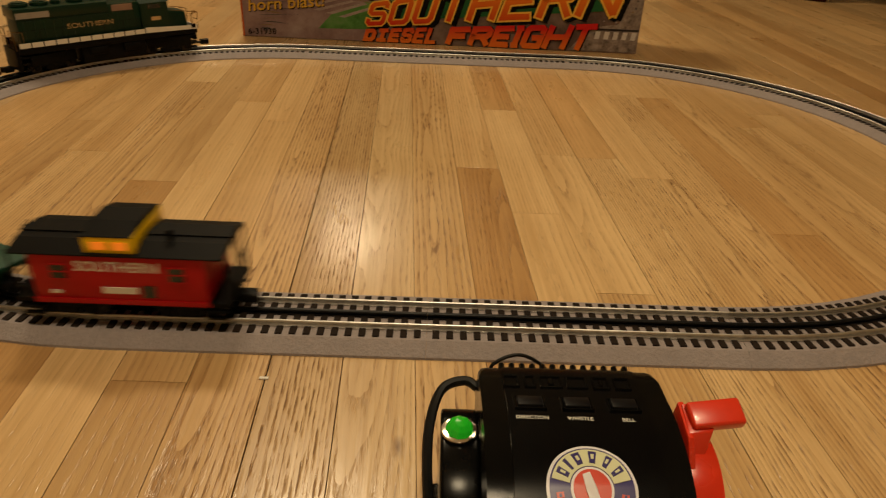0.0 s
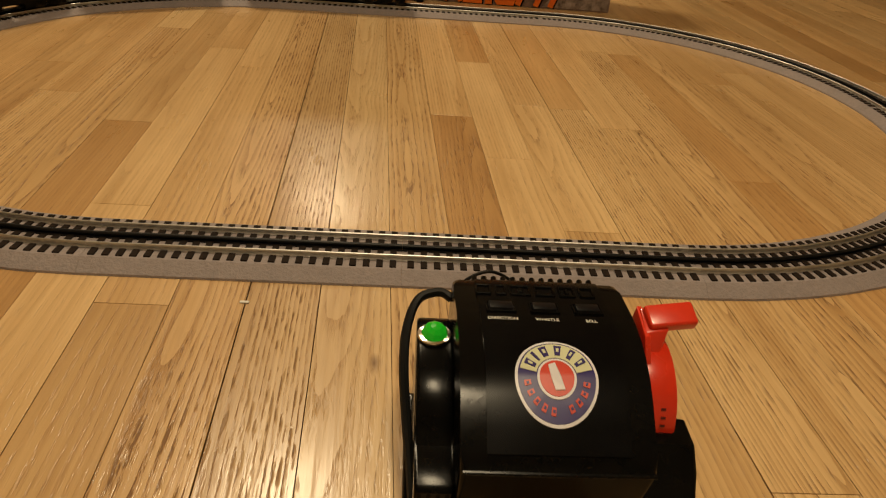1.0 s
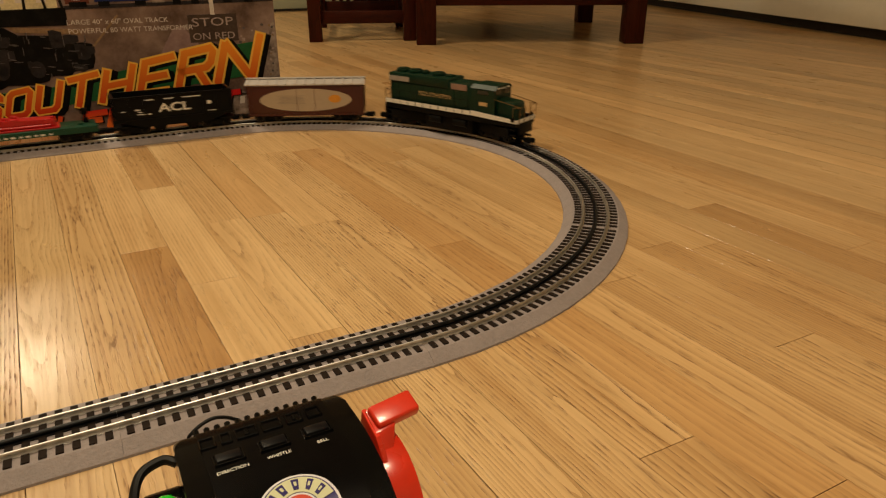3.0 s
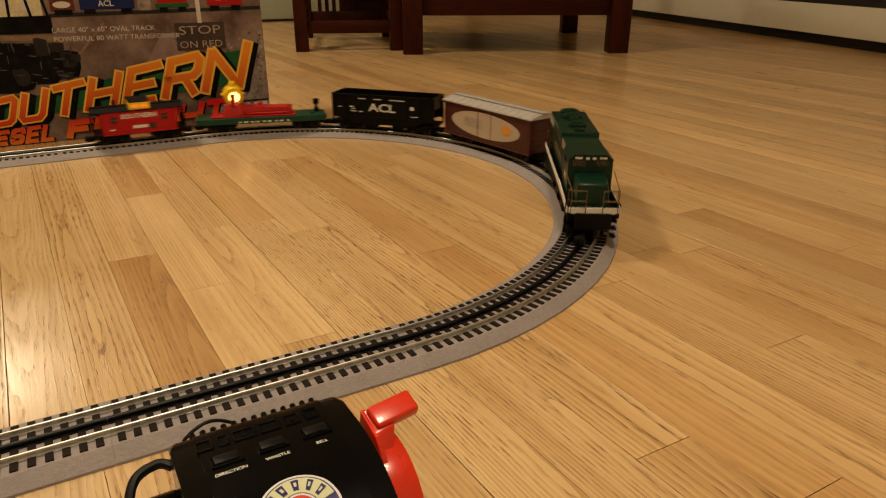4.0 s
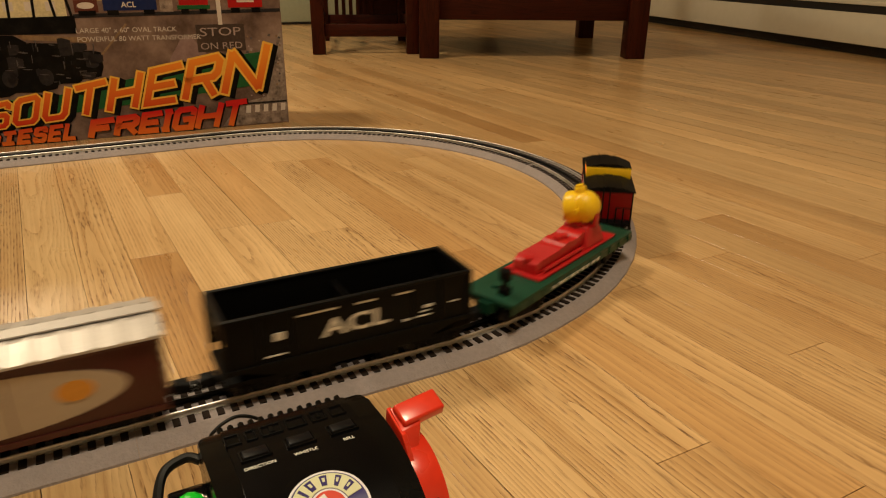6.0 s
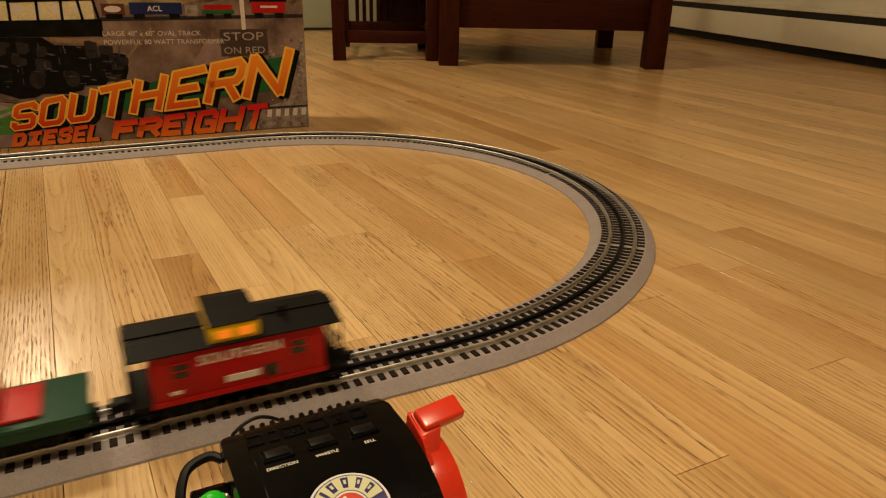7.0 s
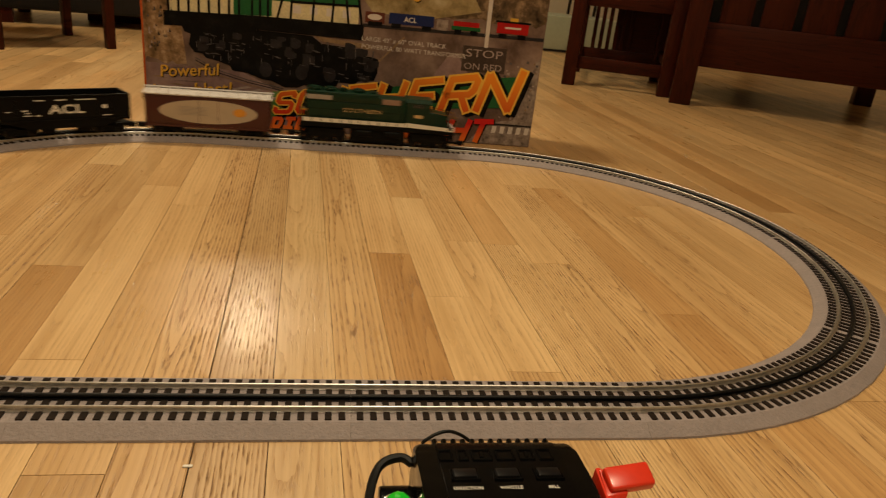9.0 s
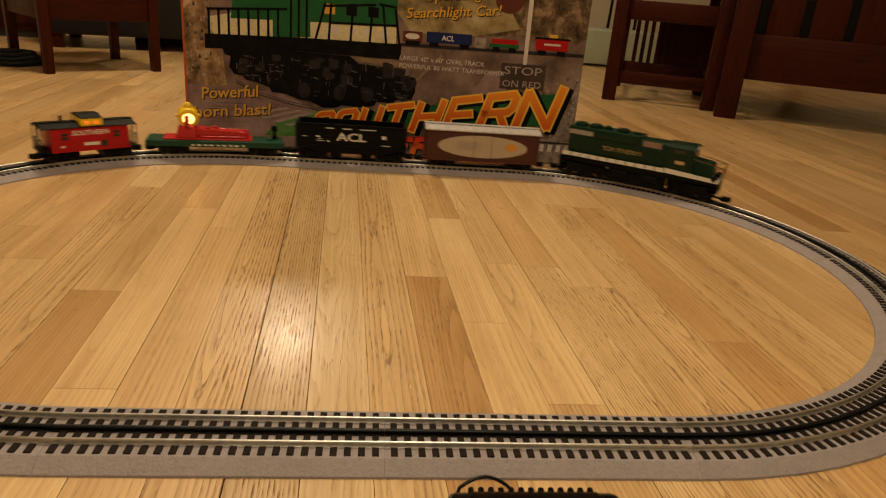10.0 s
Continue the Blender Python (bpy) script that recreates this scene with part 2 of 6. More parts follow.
def add_cyl(bm, r, depth, m, seg=20, r2=None, bevel=0.0):
    out = bmesh.ops.create_cone(bm, cap_ends=True, segments=seg, radius1=r, radius2=r if r2 is None else r2, depth=depth, matrix=m)
    if bevel:
        es = [e for e in {e for v in out["verts"] for e in v.link_edges} if any(len(f.verts) > 4 for f in e.link_faces)]
        bmesh.ops.bevel(bm, geom=es, offset=bevel, segments=2, affect="EDGES", profile=0.5)
    return bm


def cyl_bm(r, depth, m, **k):
    return add_cyl(bmesh.new(), r, depth, m, **k)


def add_sweep(bm, profile, path, closed_profile=True, caps=True):
    """profile: (offset, height) points; path: (point, side) pairs with the side as a unit vector in the plane."""
    rings = []
    for p, s in path:
        rings.append([bm.verts.new((p[0] + s[0] * o, p[1] + s[1] * o, p[2] + h)) for o, h in profile])
    n = len(profile)
    for a, b in zip(rings, rings[1:]):
        for i in range(n if closed_profile else n - 1):
            j = (i + 1) % n
            bm.faces.new((a[i], a[j], b[j], b[i]))
    if caps and closed_profile:
        bm.faces.new(rings[0])
        bm.faces.new(rings[-1])
    return bm


def tube_bm(points, r, seg=8):
    """A round cord along a smooth line."""
    bm = bmesh.new()
    pts = [Vector(p) for p in points]
    fine = []
    for i in range(len(pts) - 1):
        p0, p1, p2, p3 = pts[max(i - 1, 0)], pts[i], pts[i + 1], pts[min(i + 2, len(pts) - 1)]
        for k in range(8):
            u = k / 8
            fine.append(0.5 * ((2 * p1) + (p2 - p0) * u + (2 * p0 - 5 * p1 + 4 * p2 - p3) * u * u + (3 * p1 - p0 - 3 * p2 + p3) * u ** 3))
    fine.append(pts[-1])
    rings, up = [], Vector((0, 0, 1))
    for i, p in enumerate(fine):
        d = (fine[min(i + 1, len(fine) - 1)] - fine[max(i - 1, 0)]).normalized()
        s = d.cross(up)
        s = s.normalized() if s.length > 0.05 else Vector((1, 0, 0))
        u = s.cross(d).normalized()
        rings.append([bm.verts.new(p + r * (math.cos(a) * s + math.sin(a) * u)) for a in (2 * math.pi * k / seg for k in range(seg))])
    for a, b in zip(rings, rings[1:]):
        for k in range(seg):
            bm.faces.new((a[k], a[(k + 1) % seg], b[(k + 1) % seg], b[k]))
    bm.faces.new(rings[0])
    bm.faces.new(rings[-1])
    return bm


def text_bm(body, height, depth=0.0, shear=0.0, align="CENTER", stretch=1.0, bold=0.0):
    """Letters in the built-in font, in the x-y plane, as a mesh scaled to a cap height."""
    cu = bpy.data.curves.new("lettering", "FONT")
    cu.body, cu.align_x, cu.shear, cu.extrude, cu.offset = body, align, shear, 0.0, bold
    cu.resolution_u = 3
    ob = bpy.data.objects.new("lettering", cu)
    scene.collection.objects.link(ob)
    dg = bpy.context.evaluated_depsgraph_get()
    me = bpy.data.meshes.new_from_object(ob.evaluated_get(dg))
    bm = bmesh.new()
    bm.from_mesh(me)
    bpy.data.objects.remove(ob)
    bpy.data.curves.remove(cu)
    bpy.data.meshes.remove(me)
    k = height / 0.7
    bmesh.ops.transform(bm, matrix=Matrix.Diagonal((k * stretch, k, k, 1)), verts=bm.verts)
    if depth:
        r = bmesh.ops.extrude_face_region(bm, geom=list(bm.faces))
        bmesh.ops.translate(bm, vec=(0, 0, depth), verts=[v for v in r["geom"] if isinstance(v, bmesh.types.BMVert)])
    return bm


def moved(bm, m):
    bmesh.ops.transform(bm, matrix=m, verts=bm.verts)
    return bm


# ---- the room ----
SEAM_X, SEAM_SLOPE, PITCH = 0.0798, -0.0443, 0.0551
# strips that can be told apart: column, where boards end along y, and (tone, warmth, coarseness) of each board from near to far
BOARDS = {
    -11: ((0.02,), ((0.88, 0.02, 0.5), (0.94, 0.02, 0.3))),
    -10: ((-0.095,), ((1.02, 0.0, 0.9), (0.98, 0.02, 0.25))),
    -9: ((0.235,), ((0.98, 0.0, 0.9), (1.10, -0.02, 0.2))),
    -8: ((-0.182,), ((0.74, 0.05, 0.15), (0.90, -0.01, 0.15))),
    -7: ((0.135,), ((1.15, -0.01, 0.12), (1.02, 0.01, 0.2))),
    -6: ((-0.535,), ((0.92, -0.01, 0.25), (1.05, 0.0, 0.30))),
    -5: ((), ((1.0, 0.0, 1.15),)),
    -4: ((), ((0.90, -0.05, 1.0),)),
    -3: ((), ((1.10, -0.06, 0.40),)),
    -2: ((), ((1.03, -0.02, 0.95),)),
    -1: ((-0.105,), ((0.76, 0.05, 0.55), (1.14, -0.01, 0.55))),
    # tones of columns 0 to 4 also hold the sheen inside the oval
    0: ((0.140,), ((1.19, -0.02, 0.20), (0.86, 0.03, 0.4))),
    1: ((-0.395,), ((1.08, -0.02, 0.5), (1.17, -0.02, 0.50))),
    2: ((-0.056,), ((1.19, -0.03, 0.95), (0.99, 0.03, 0.15))),
    3: ((-0.120,), ((1.10, -0.02, 0.75), (1.11, 0.0, 0.3))),
    4: ((-0.676, 0.25), ((1.03, 0.0, 0.9), (1.12, 0.0, 1.0), (1.12, 0.0, 0.2))),
    5: ((0.24,), ((0.88, 0.06, 0.4), (1.05, 0.01, 0.2))),
    6: ((), ((1.06, 0.01, 0.7),)),
    7: ((0.10,), ((1.0, 0.0, 0.7), (0.98, 0.02, 0.2))),
    8: ((-0.62,), ((0.96, 0.0, 0.8), (1.0, 0.0, 0.3))),
    9: ((-0.39,), ((0.84, 0.03, 0.7), (1.0, 0.0, 0.25))),
    10: ((-0.42,), ((0.92, 0.02, 0.7), (1.04, 0.0, 0.25))),
    12: ((-0.315,), ((0.70, 0.04, 0.3), (0.98, 0.0, 0.25))),
    13: ((-0.51, 0.17, 0.80), ((0.9, 0.02, 0.4), (0.98, 0.0, 0.3), (0.68, 0.04, 0.2), (0.98, 0.0, 0.2))),
}
# half gaps of the seams that show as dark lines
GAPS = {-4: 0.00048, -3: 0.00030, 2: 0.00040, 3: 0.00030, -6: 0.00028, -5: 0.00022, 4: 0.0002, 0: 0.00018, 6: 0.0002, 8: 0.00025, -2: 0.00018}


def floor():
    ob = thing("floor", "glossy honey-coloured oak strip floor with worn boards", "floor", kind="structure")
    sub = box_bm(-3.2, 3.9, -2.6, 6.0, -0.03, -0.0035)
    part("subfloor", sub, SUBFLOOR, ob)
    rng = random.Random(5)
    near, far = [], []
    for k in range(-56, 66):
        x0 = SEAM_X + k * PITCH
        known, looks = BOARDS.get(k, ((), ()))
        ends = list(known)
        y = (min(ends) if ends else -0.55) - rng.uniform(0.3, 0.8)
        while y > -2.5:
            ends.append(y)
            y -= rng.uniform(0.45, 1.1)
        y = (max(ends) if known else rng.uniform(0.45, 0.7)) + rng.uniform(0.3, 0.9)
        while y < 5.9:
            ends.append(y)
            y += rng.uniform(0.4, 1.1)
        ends = sorted(ends + [-2.6, 6.0])
        for a, b in zip(ends, ends[1:]):
            look_ = None
            if looks and b > -0.85 and a < 0.5:
                look_ = looks[sum(1 for f in known if f < (a + b) / 2)]
            if look_ is None:
                look_ = (rng.choice((0.74, 0.82, 0.88, 0.94, 0.98, 1.02, 1.06, 1.10)), rng.uniform(-0.04, 0.05), rng.choice((0.15, 0.25, 0.35, 0.5, 0.8)))
            (near if -16 <= k <= 17 and b > -1.1 and a < 1.2 else far).append((k, x0, a, b, look_))

    def gap(k):
        return GAPS.get(k, 0.00007 + 0.00014 * ((k * 37) % 5) / 4)

    def plank(bm, x0, a, b, gl, gr, ge):
        e, d = 0.00012, 0.004
        uv = bm.loops.layers.uv.new("board")
        lo = [(x0 + SEAM_SLOPE * y + gl, y) for y in (a + ge, b - ge)]
        hi = [(x0 + PITCH + SEAM_SLOPE * y - gr, y) for y in (b - ge, a + ge)]
        ring = [lo[0], hi[1], hi[0], lo[1]]
        inset = [(lo[0][0] + e, lo[0][1] + e), (hi[1][0] - e, hi[1][1] + e), (hi[0][0] - e, hi[0][1] - e), (lo[1][0] + e, lo[1][1] - e)]
        top = [bm.verts.new((x, y, 0)) for x, y in inset]
        side = [bm.verts.new((x, y, -e)) for x, y in ring]
        low = [bm.verts.new((x, y, -d)) for x, y in ring]
        bm.faces.new(top)
        for i in range(4):
            j = (i + 1) % 4
            bm.faces.new((side[i], side[j], top[j], top[i]))
            bm.faces.new((low[i], low[j], side[j], side[i]))
        for f in bm.faces:
            for q in f.loops:
                x, y, _ = q.vert.co
                q[uv].uv = (x - x0 - PITCH / 2 - SEAM_SLOPE * y, y - (a + b) / 2)

    for k, x0, a, b, (tone, warm, coarse) in near:
        bm = bmesh.new()
        plank(bm, x0, a, b, gap(k), gap(k + 1), 0.0003)
        o = part("plank", bm, OAK, ob, smooth=None)
        o.color = (tone ** 0.80 * (1 + 0.4 * warm), tone * (1 - 0.5 * warm), tone ** 1.25 * (1 - 1.6 * warm), coarse)
    g = 0.00045
    verts, faces, flat = [], [], []
    for k, x0, a, b, _ in far:
        n = len(verts)
        for x, y in ((x0 + g, a + g), (x0 + PITCH - g, a + g), (x0 + PITCH - g, b - g), (x0 + g, b - g)):
            verts.append((x + SEAM_SLOPE * y, y, -0.0002))
            flat += [x - x0 - PITCH / 2, y - (a + b) / 2]
        faces.append((n, n + 1, n + 2, n + 3))
    me = bpy.data.meshes.new("planks")
    me.from_pydata(verts, [], faces)
    me.uv_layers.new(name="board").data.foreach_set("uv", flat)
    me.materials.append(OAK)
    o = new("planks", me)
    o.parent = ob
    o.color = (1.0, 1.0, 1.0, 0.3)
    o["kind"] = "stuff"


def wall(name, x0, x1, y0, y1, z1=2.45, material=WALL):
    ob = part(name, box_bm(x0, x1, y0, y1, -0.03, z1), material)
    return tagged(ob, "smooth cream painted room wall", "wall", kind="structure")


def room():
    floor()
    # the heater wall runs obliquely to the boards
    a, b = Vector((3.42, 2.75, 0)), Vector((2.62, -0.35, 0))
    d = (b - a).normalized()
    ang = math.degrees(math.atan2(d.y, d.x))
    w = wall("wall_east", -3.2, 6.0, 0, 0.12)
    w.matrix_basis = pose(a.x, a.y, 0, 0, 0, ang)
    # solid near-black strip in place of the shade under the heater
    base = part("baseboard_east", box_bm(-3.0, 5.8, -0.02, -0.003, -0.0, 0.045, bevel=0.004), DARKBASE_GAP)
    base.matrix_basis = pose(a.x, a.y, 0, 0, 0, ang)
    tagged(base, "black strip standing for the shadow gap along the wall foot", "baseboard", kind="structure")
    heater = thing("baseboard_heater", "long cream metal baseboard heater along the wall", "heater", at=pose(a.x, a.y, 0, 0, 0, ang))
    part("front_panel", box_bm(-2.4, 2.9, -0.075, -0.065, 0.045, 0.165, bevel=0.004), WALL, heater)
    part("top_hood", box_bm(-2.4, 2.9, -0.07, -0.004, 0.195, 0.21, bevel=0.003), WALL, heater)
    # dark fill that takes the place of the shade in the slot
    part("fin_slot", box_bm(-2.4, 2.9, -0.058, -0.004, 0.16, 0.195), DARKBASE_GAP, heater, "dark strip standing for the shaded slot")
    for u in (-2.4, -0.4, 1.3, 2.9):
        part("bracket", box_bm(u - 0.01, u + 0.01, -0.074, -0.004, 0.046, 0.158), WALL, heater)
    wall("wall_north", -3.2, 3.9, 5.5, 5.62)
    wall("wall_west", -3.2, -3.08, -2.6, 5.5)
    wall("wall_south", -3.2, 3.9, -2.6, -2.48)
    c = part("ceiling", box_bm(-3.2, 4.6, -2.6, 5.62, 2.42, 2.5), CEIL)
    tagged(c, "plain off-white painted ceiling", "ceiling", kind="structure")


room()


# ---- the track ----
RADIUS, HALF = 0.4572, 0.254
LOOP = 4 * HALF + 2 * math.pi * RADIUS
BED, RAIL_TOP = 0.0095, 0.0148


def loop_point(s):
    """Place and heading on the centre line; s runs clockwise from the middle of the far straight."""
    s %= LOOP
    arc = math.pi * RADIUS
    if s < HALF:
        return Vector((s, RADIUS, 0)), 0.0
    s -= HALF
    if s < arc:
        a = s / RADIUS
        return Vector((HALF + RADIUS * math.sin(a), RADIUS * math.cos(a), 0)), -a
    s -= arc
    if s < 2 * HALF:
        return Vector((HALF - s, -RADIUS, 0)), -math.pi
    s -= 2 * HALF
    if s < arc:
        a = s / RADIUS
        return Vector((-HALF - RADIUS * math.sin(a), -RADIUS * math.cos(a), 0)), -math.pi - a
    return Vector((-HALF + (s - arc), RADIUS, 0)), -2 * math.pi


def track_section(curve):
    length = math.pi * RADIUS / 4 if curve else HALF
    kind = "curved" if curve else "straight"
    ob = thing("track_section", kind + " grey plastic roadbed section with three rails", "model track", "oval of track sections")

    def at(u):
        if curve:
            a = u / RADIUS
            return (RADIUS * math.sin(a), RADIUS * math.cos(a) - RADIUS, 0), (math.sin(a), math.cos(a)), -a
        return (u, 0, 0), (0, 1), 0.0

    n = 10 if curve else 2
    path = [at(0.0001 + (length - 0.0002) * i / (n - 1))[:2] for i in range(n)]
    prof = [(-0.0432, 0.0), (-0.0428, 0.002), (-0.0318, 0.0088), (-0.0306, BED), (0.0306, BED), (0.0318, 0.0088), (0.0428, 0.002), (0.0432, 0.0)]
    part("roadbed", add_sweep(bmesh.new(), prof, path), ROADBED, ob, "grainy grey plastic roadbed", smooth=20)
    for off, material, w, label in ((-0.0162, STEEL, 0.0011, "bright steel rail"), (0.0, BLACKRAIL, 0.0019, "blackened centre rail"), (0.0162, STEEL, 0.0011, "bright steel rail")):
        z0 = BED + 0.0008
        rp = [(-w, RAIL_TOP - 0.0018), (-w * 0.92, RAIL_TOP - 0.0009), (-w * 0.6, RAIL_TOP - 0.0003), (0, RAIL_TOP), (w * 0.6, RAIL_TOP - 0.0003), (w * 0.92, RAIL_TOP - 0.0009), (w, RAIL_TOP - 0.0018), (0.0005, RAIL_TOP - 0.0022), (0.0005, z0 + 0.0006), (0.0028, z0 + 0.0002), (0.0028, z0 - 0.0008), (-0.0028, z0 - 0.0008), (-0.0028, z0 + 0.0002), (-0.0005, z0 + 0.0006), (-0.0005, RAIL_TOP - 0.0022)]
        part("rail", add_sweep(bmesh.new(), [(off + a, b) for a, b in rp], path), material, ob, label, smooth=40)
    count = 33 if curve else 23
    tie = bmesh.new()
    add_box(tie, -0.0027, 0.0027, -0.0283, 0.0283, BED - 0.0005, BED + 0.0011)
    first = None
    for i in range(count):
        p, s, a = at(length * (i + 0.5) / count * 0.985 + length * 0.0075)
        if first is None:
            first = part("tie", tie, TIE, ob, smooth=None)
            o = first
        else:
            o = new("tie", first.data)
            o.parent = ob
        o.matrix_basis = Matrix.Translation(p) @ Matrix.Rotation(a, 4, "Z")
    return ob


def track():
    straight, curve = track_section(False), track_section(True)
    s, first = -HALF, {False: straight, True: curve}
    used = set()
    for bend in (False, False, True, True, True, True, False, False, True, True, True, True):
        p, h = loop_point(s)
        m = Matrix.Translation(p) @ Matrix.Rotation(h, 4, "Z")
        if bend in used:
            copy_thing(first[bend], m)
        else:
            first[bend].matrix_basis = m
            used.add(bend)
        s += math.pi * RADIUS / 4 if bend else HALF


track()


# ---- the set box ----
BOX_L, BOX_R = Vector((-0.42, 0.595, 0)), Vector((0.425, 0.570, 0))
BOX_W, BOX_H, BOX_D = (BOX_R - BOX_L).length, 0.42, 0.13


def ink(name, colour, vary=0.2, scale=22.0, rough=0.38):
    return mat(name, colour, rough, vary=vary, scale=scale, spec=0.12)


def blotchy(name, colours, scale=24.0, rough=0.4):
    """Printed scenery: a few inks mingled in blotches."""
    m = bpy.data.materials.new(name)
    m.use_nodes = True
    t = m.node_tree
    b = t.nodes["Principled BSDF"]
    b.inputs["Roughness"].default_value = rough
    b.inputs["Specular IOR Level"].default_value = 0.10
    co = t.nodes.new("ShaderNodeTexCoord")
    n = t.nodes.new("ShaderNodeTexNoise")
    n.inputs["Scale"].default_value, n.inputs["Detail"].default_value, n.inputs["Roughness"].default_value = scale, 7, 0.65
    t.links.new(co.outputs["Object"], n.inputs["Vector"])
    r = t.nodes.new("ShaderNodeValToRGB")
    e = r.color_ramp.elements
    e[0].position, e[0].color = 0.32, (*colours[0], 1)
    e[1].position, e[1].color = 0.70, (*colours[-1], 1)
    for i, c in enumerate(colours[1:-1]):
        x = e.new(0.32 + 0.38 * (i + 1) / (len(colours) - 1))
        x.color = (*c, 1)
    t.links.new(n.outputs["Fac"], r.inputs[0])
    t.links.new(r.outputs[0], b.inputs["Base Color"])
    return m


def fade(name, low, high, z0, z1):
    """Ink that runs from one colour to another up the face of the box."""
    m = bpy.data.materials.new(name)
    m.use_nodes = True
    t = m.node_tree
    b = t.nodes["Principled BSDF"]
    b.inputs["Roughness"].default_value = 0.36
    b.inputs["Specular IOR Level"].default_value = 0.12
    co = t.nodes.new("ShaderNodeTexCoord")
    sp = t.nodes.new("ShaderNodeSeparateXYZ")
    t.links.new(co.outputs["Object"], sp.inputs[0])
    mr = t.nodes.new("ShaderNodeMapRange")
    mr.inputs["From Min"].default_value, mr.inputs["From Max"].default_value = z0, z1
    t.links.new(sp.outputs["Z"], mr.inputs["Value"])
    r = t.nodes.new("ShaderNodeValToRGB")
    r.color_ramp.elements[0].color, r.color_ramp.elements[1].color = (*low, 1), (*high, 1)
    t.links.new(mr.outputs[0], r.inputs[0])
    t.links.new(r.outputs[0], b.inputs["Base Color"])
    return m


CARD_SIDE = ink("orange_card_side", (0.50, 0.10, 0.025))
ROAD = blotchy("road_print", [(0.075, 0.046, 0.037), (0.21, 0.142, 0.118), (0.36, 0.265, 0.23)], 10)
BRUSH = blotchy("brush_print", [(0.06, 0.04, 0.02), (0.30, 0.185, 0.10), (0.68, 0.50, 0.34)], 30)
WOODS = blotchy("woods_print", [(0.012, 0.010, 0.008), (0.13, 0.085, 0.05), (0.44, 0.30, 0.19)], 30)
HILL = blotchy("hill_print", [(0.10, 0.07, 0.03), (0.34, 0.26, 0.13), (0.56, 0.48, 0.32)], 14)
PLUM = blotchy("plum_print", [(0.17, 0.10, 0.10), (0.29, 0.195, 0.19), (0.40, 0.30, 0.285)], 14)
GRASS = blotchy("grass_print", [(0.04, 0.14, 0.03), (0.11, 0.27, 0.07), (0.20, 0.28, 0.13)], 22)
STONES = blotchy("stone_print", [(0.10, 0.075, 0.065), (0.28, 0.22, 0.19), (0.42, 0.35, 0.31)], 60)
INKBLACK = blotchy("black_print", [(0.002, 0.002, 0.002), (0.004, 0.004, 0.004), (0.012, 0.010, 0.010)], 40)
CREAM = ink("cream_print", (0.68, 0.60, 0.38), 0.25, 30)
INKGREEN = ink("green_print", (0.018, 0.11, 0.036))
INKWHITE = ink("pale_print", (0.66, 0.60, 0.56), 0.1)
INKGREY = ink("grey_print", (0.026, 0.023, 0.026), 0.4)
INKTAN = ink("tan_print", (0.26, 0.17, 0.10), 0.3)
INKSIGN = ink("sign_print", (0.065, 0.045, 0.038), 0.3)
INKROAD = ink("road_white_print", (0.38, 0.30, 0.28), 0.3, 30)
INKSTEEL = ink("steel_print", (0.095, 0.082, 0.085), 0.5)
INKBLUE = ink("blue_print", (0.012, 0.022, 0.10))
INKRED = ink("red_print", (0.40, 0.012, 0.012))
INKBROWN = ink("brown_print", (0.12, 0.035, 0.025))
INKYELLOW = ink("yellow_print", (0.70, 0.40, 0.06), 0.1)
ORANGE_OUT = ink("orange_outline_print", (0.92, 0.52, 0.08), 0.08)
ORANGE_IN = fade("orange_fill_print", (0.66, 0.035, 0.014), (0.92, 0.30, 0.03), 0.035, 0.150)
RED_FADE = fade("red_fill_print", (0.82, 0.18, 0.03), (0.66, 0.020, 0.018), 0.008, 0.045)


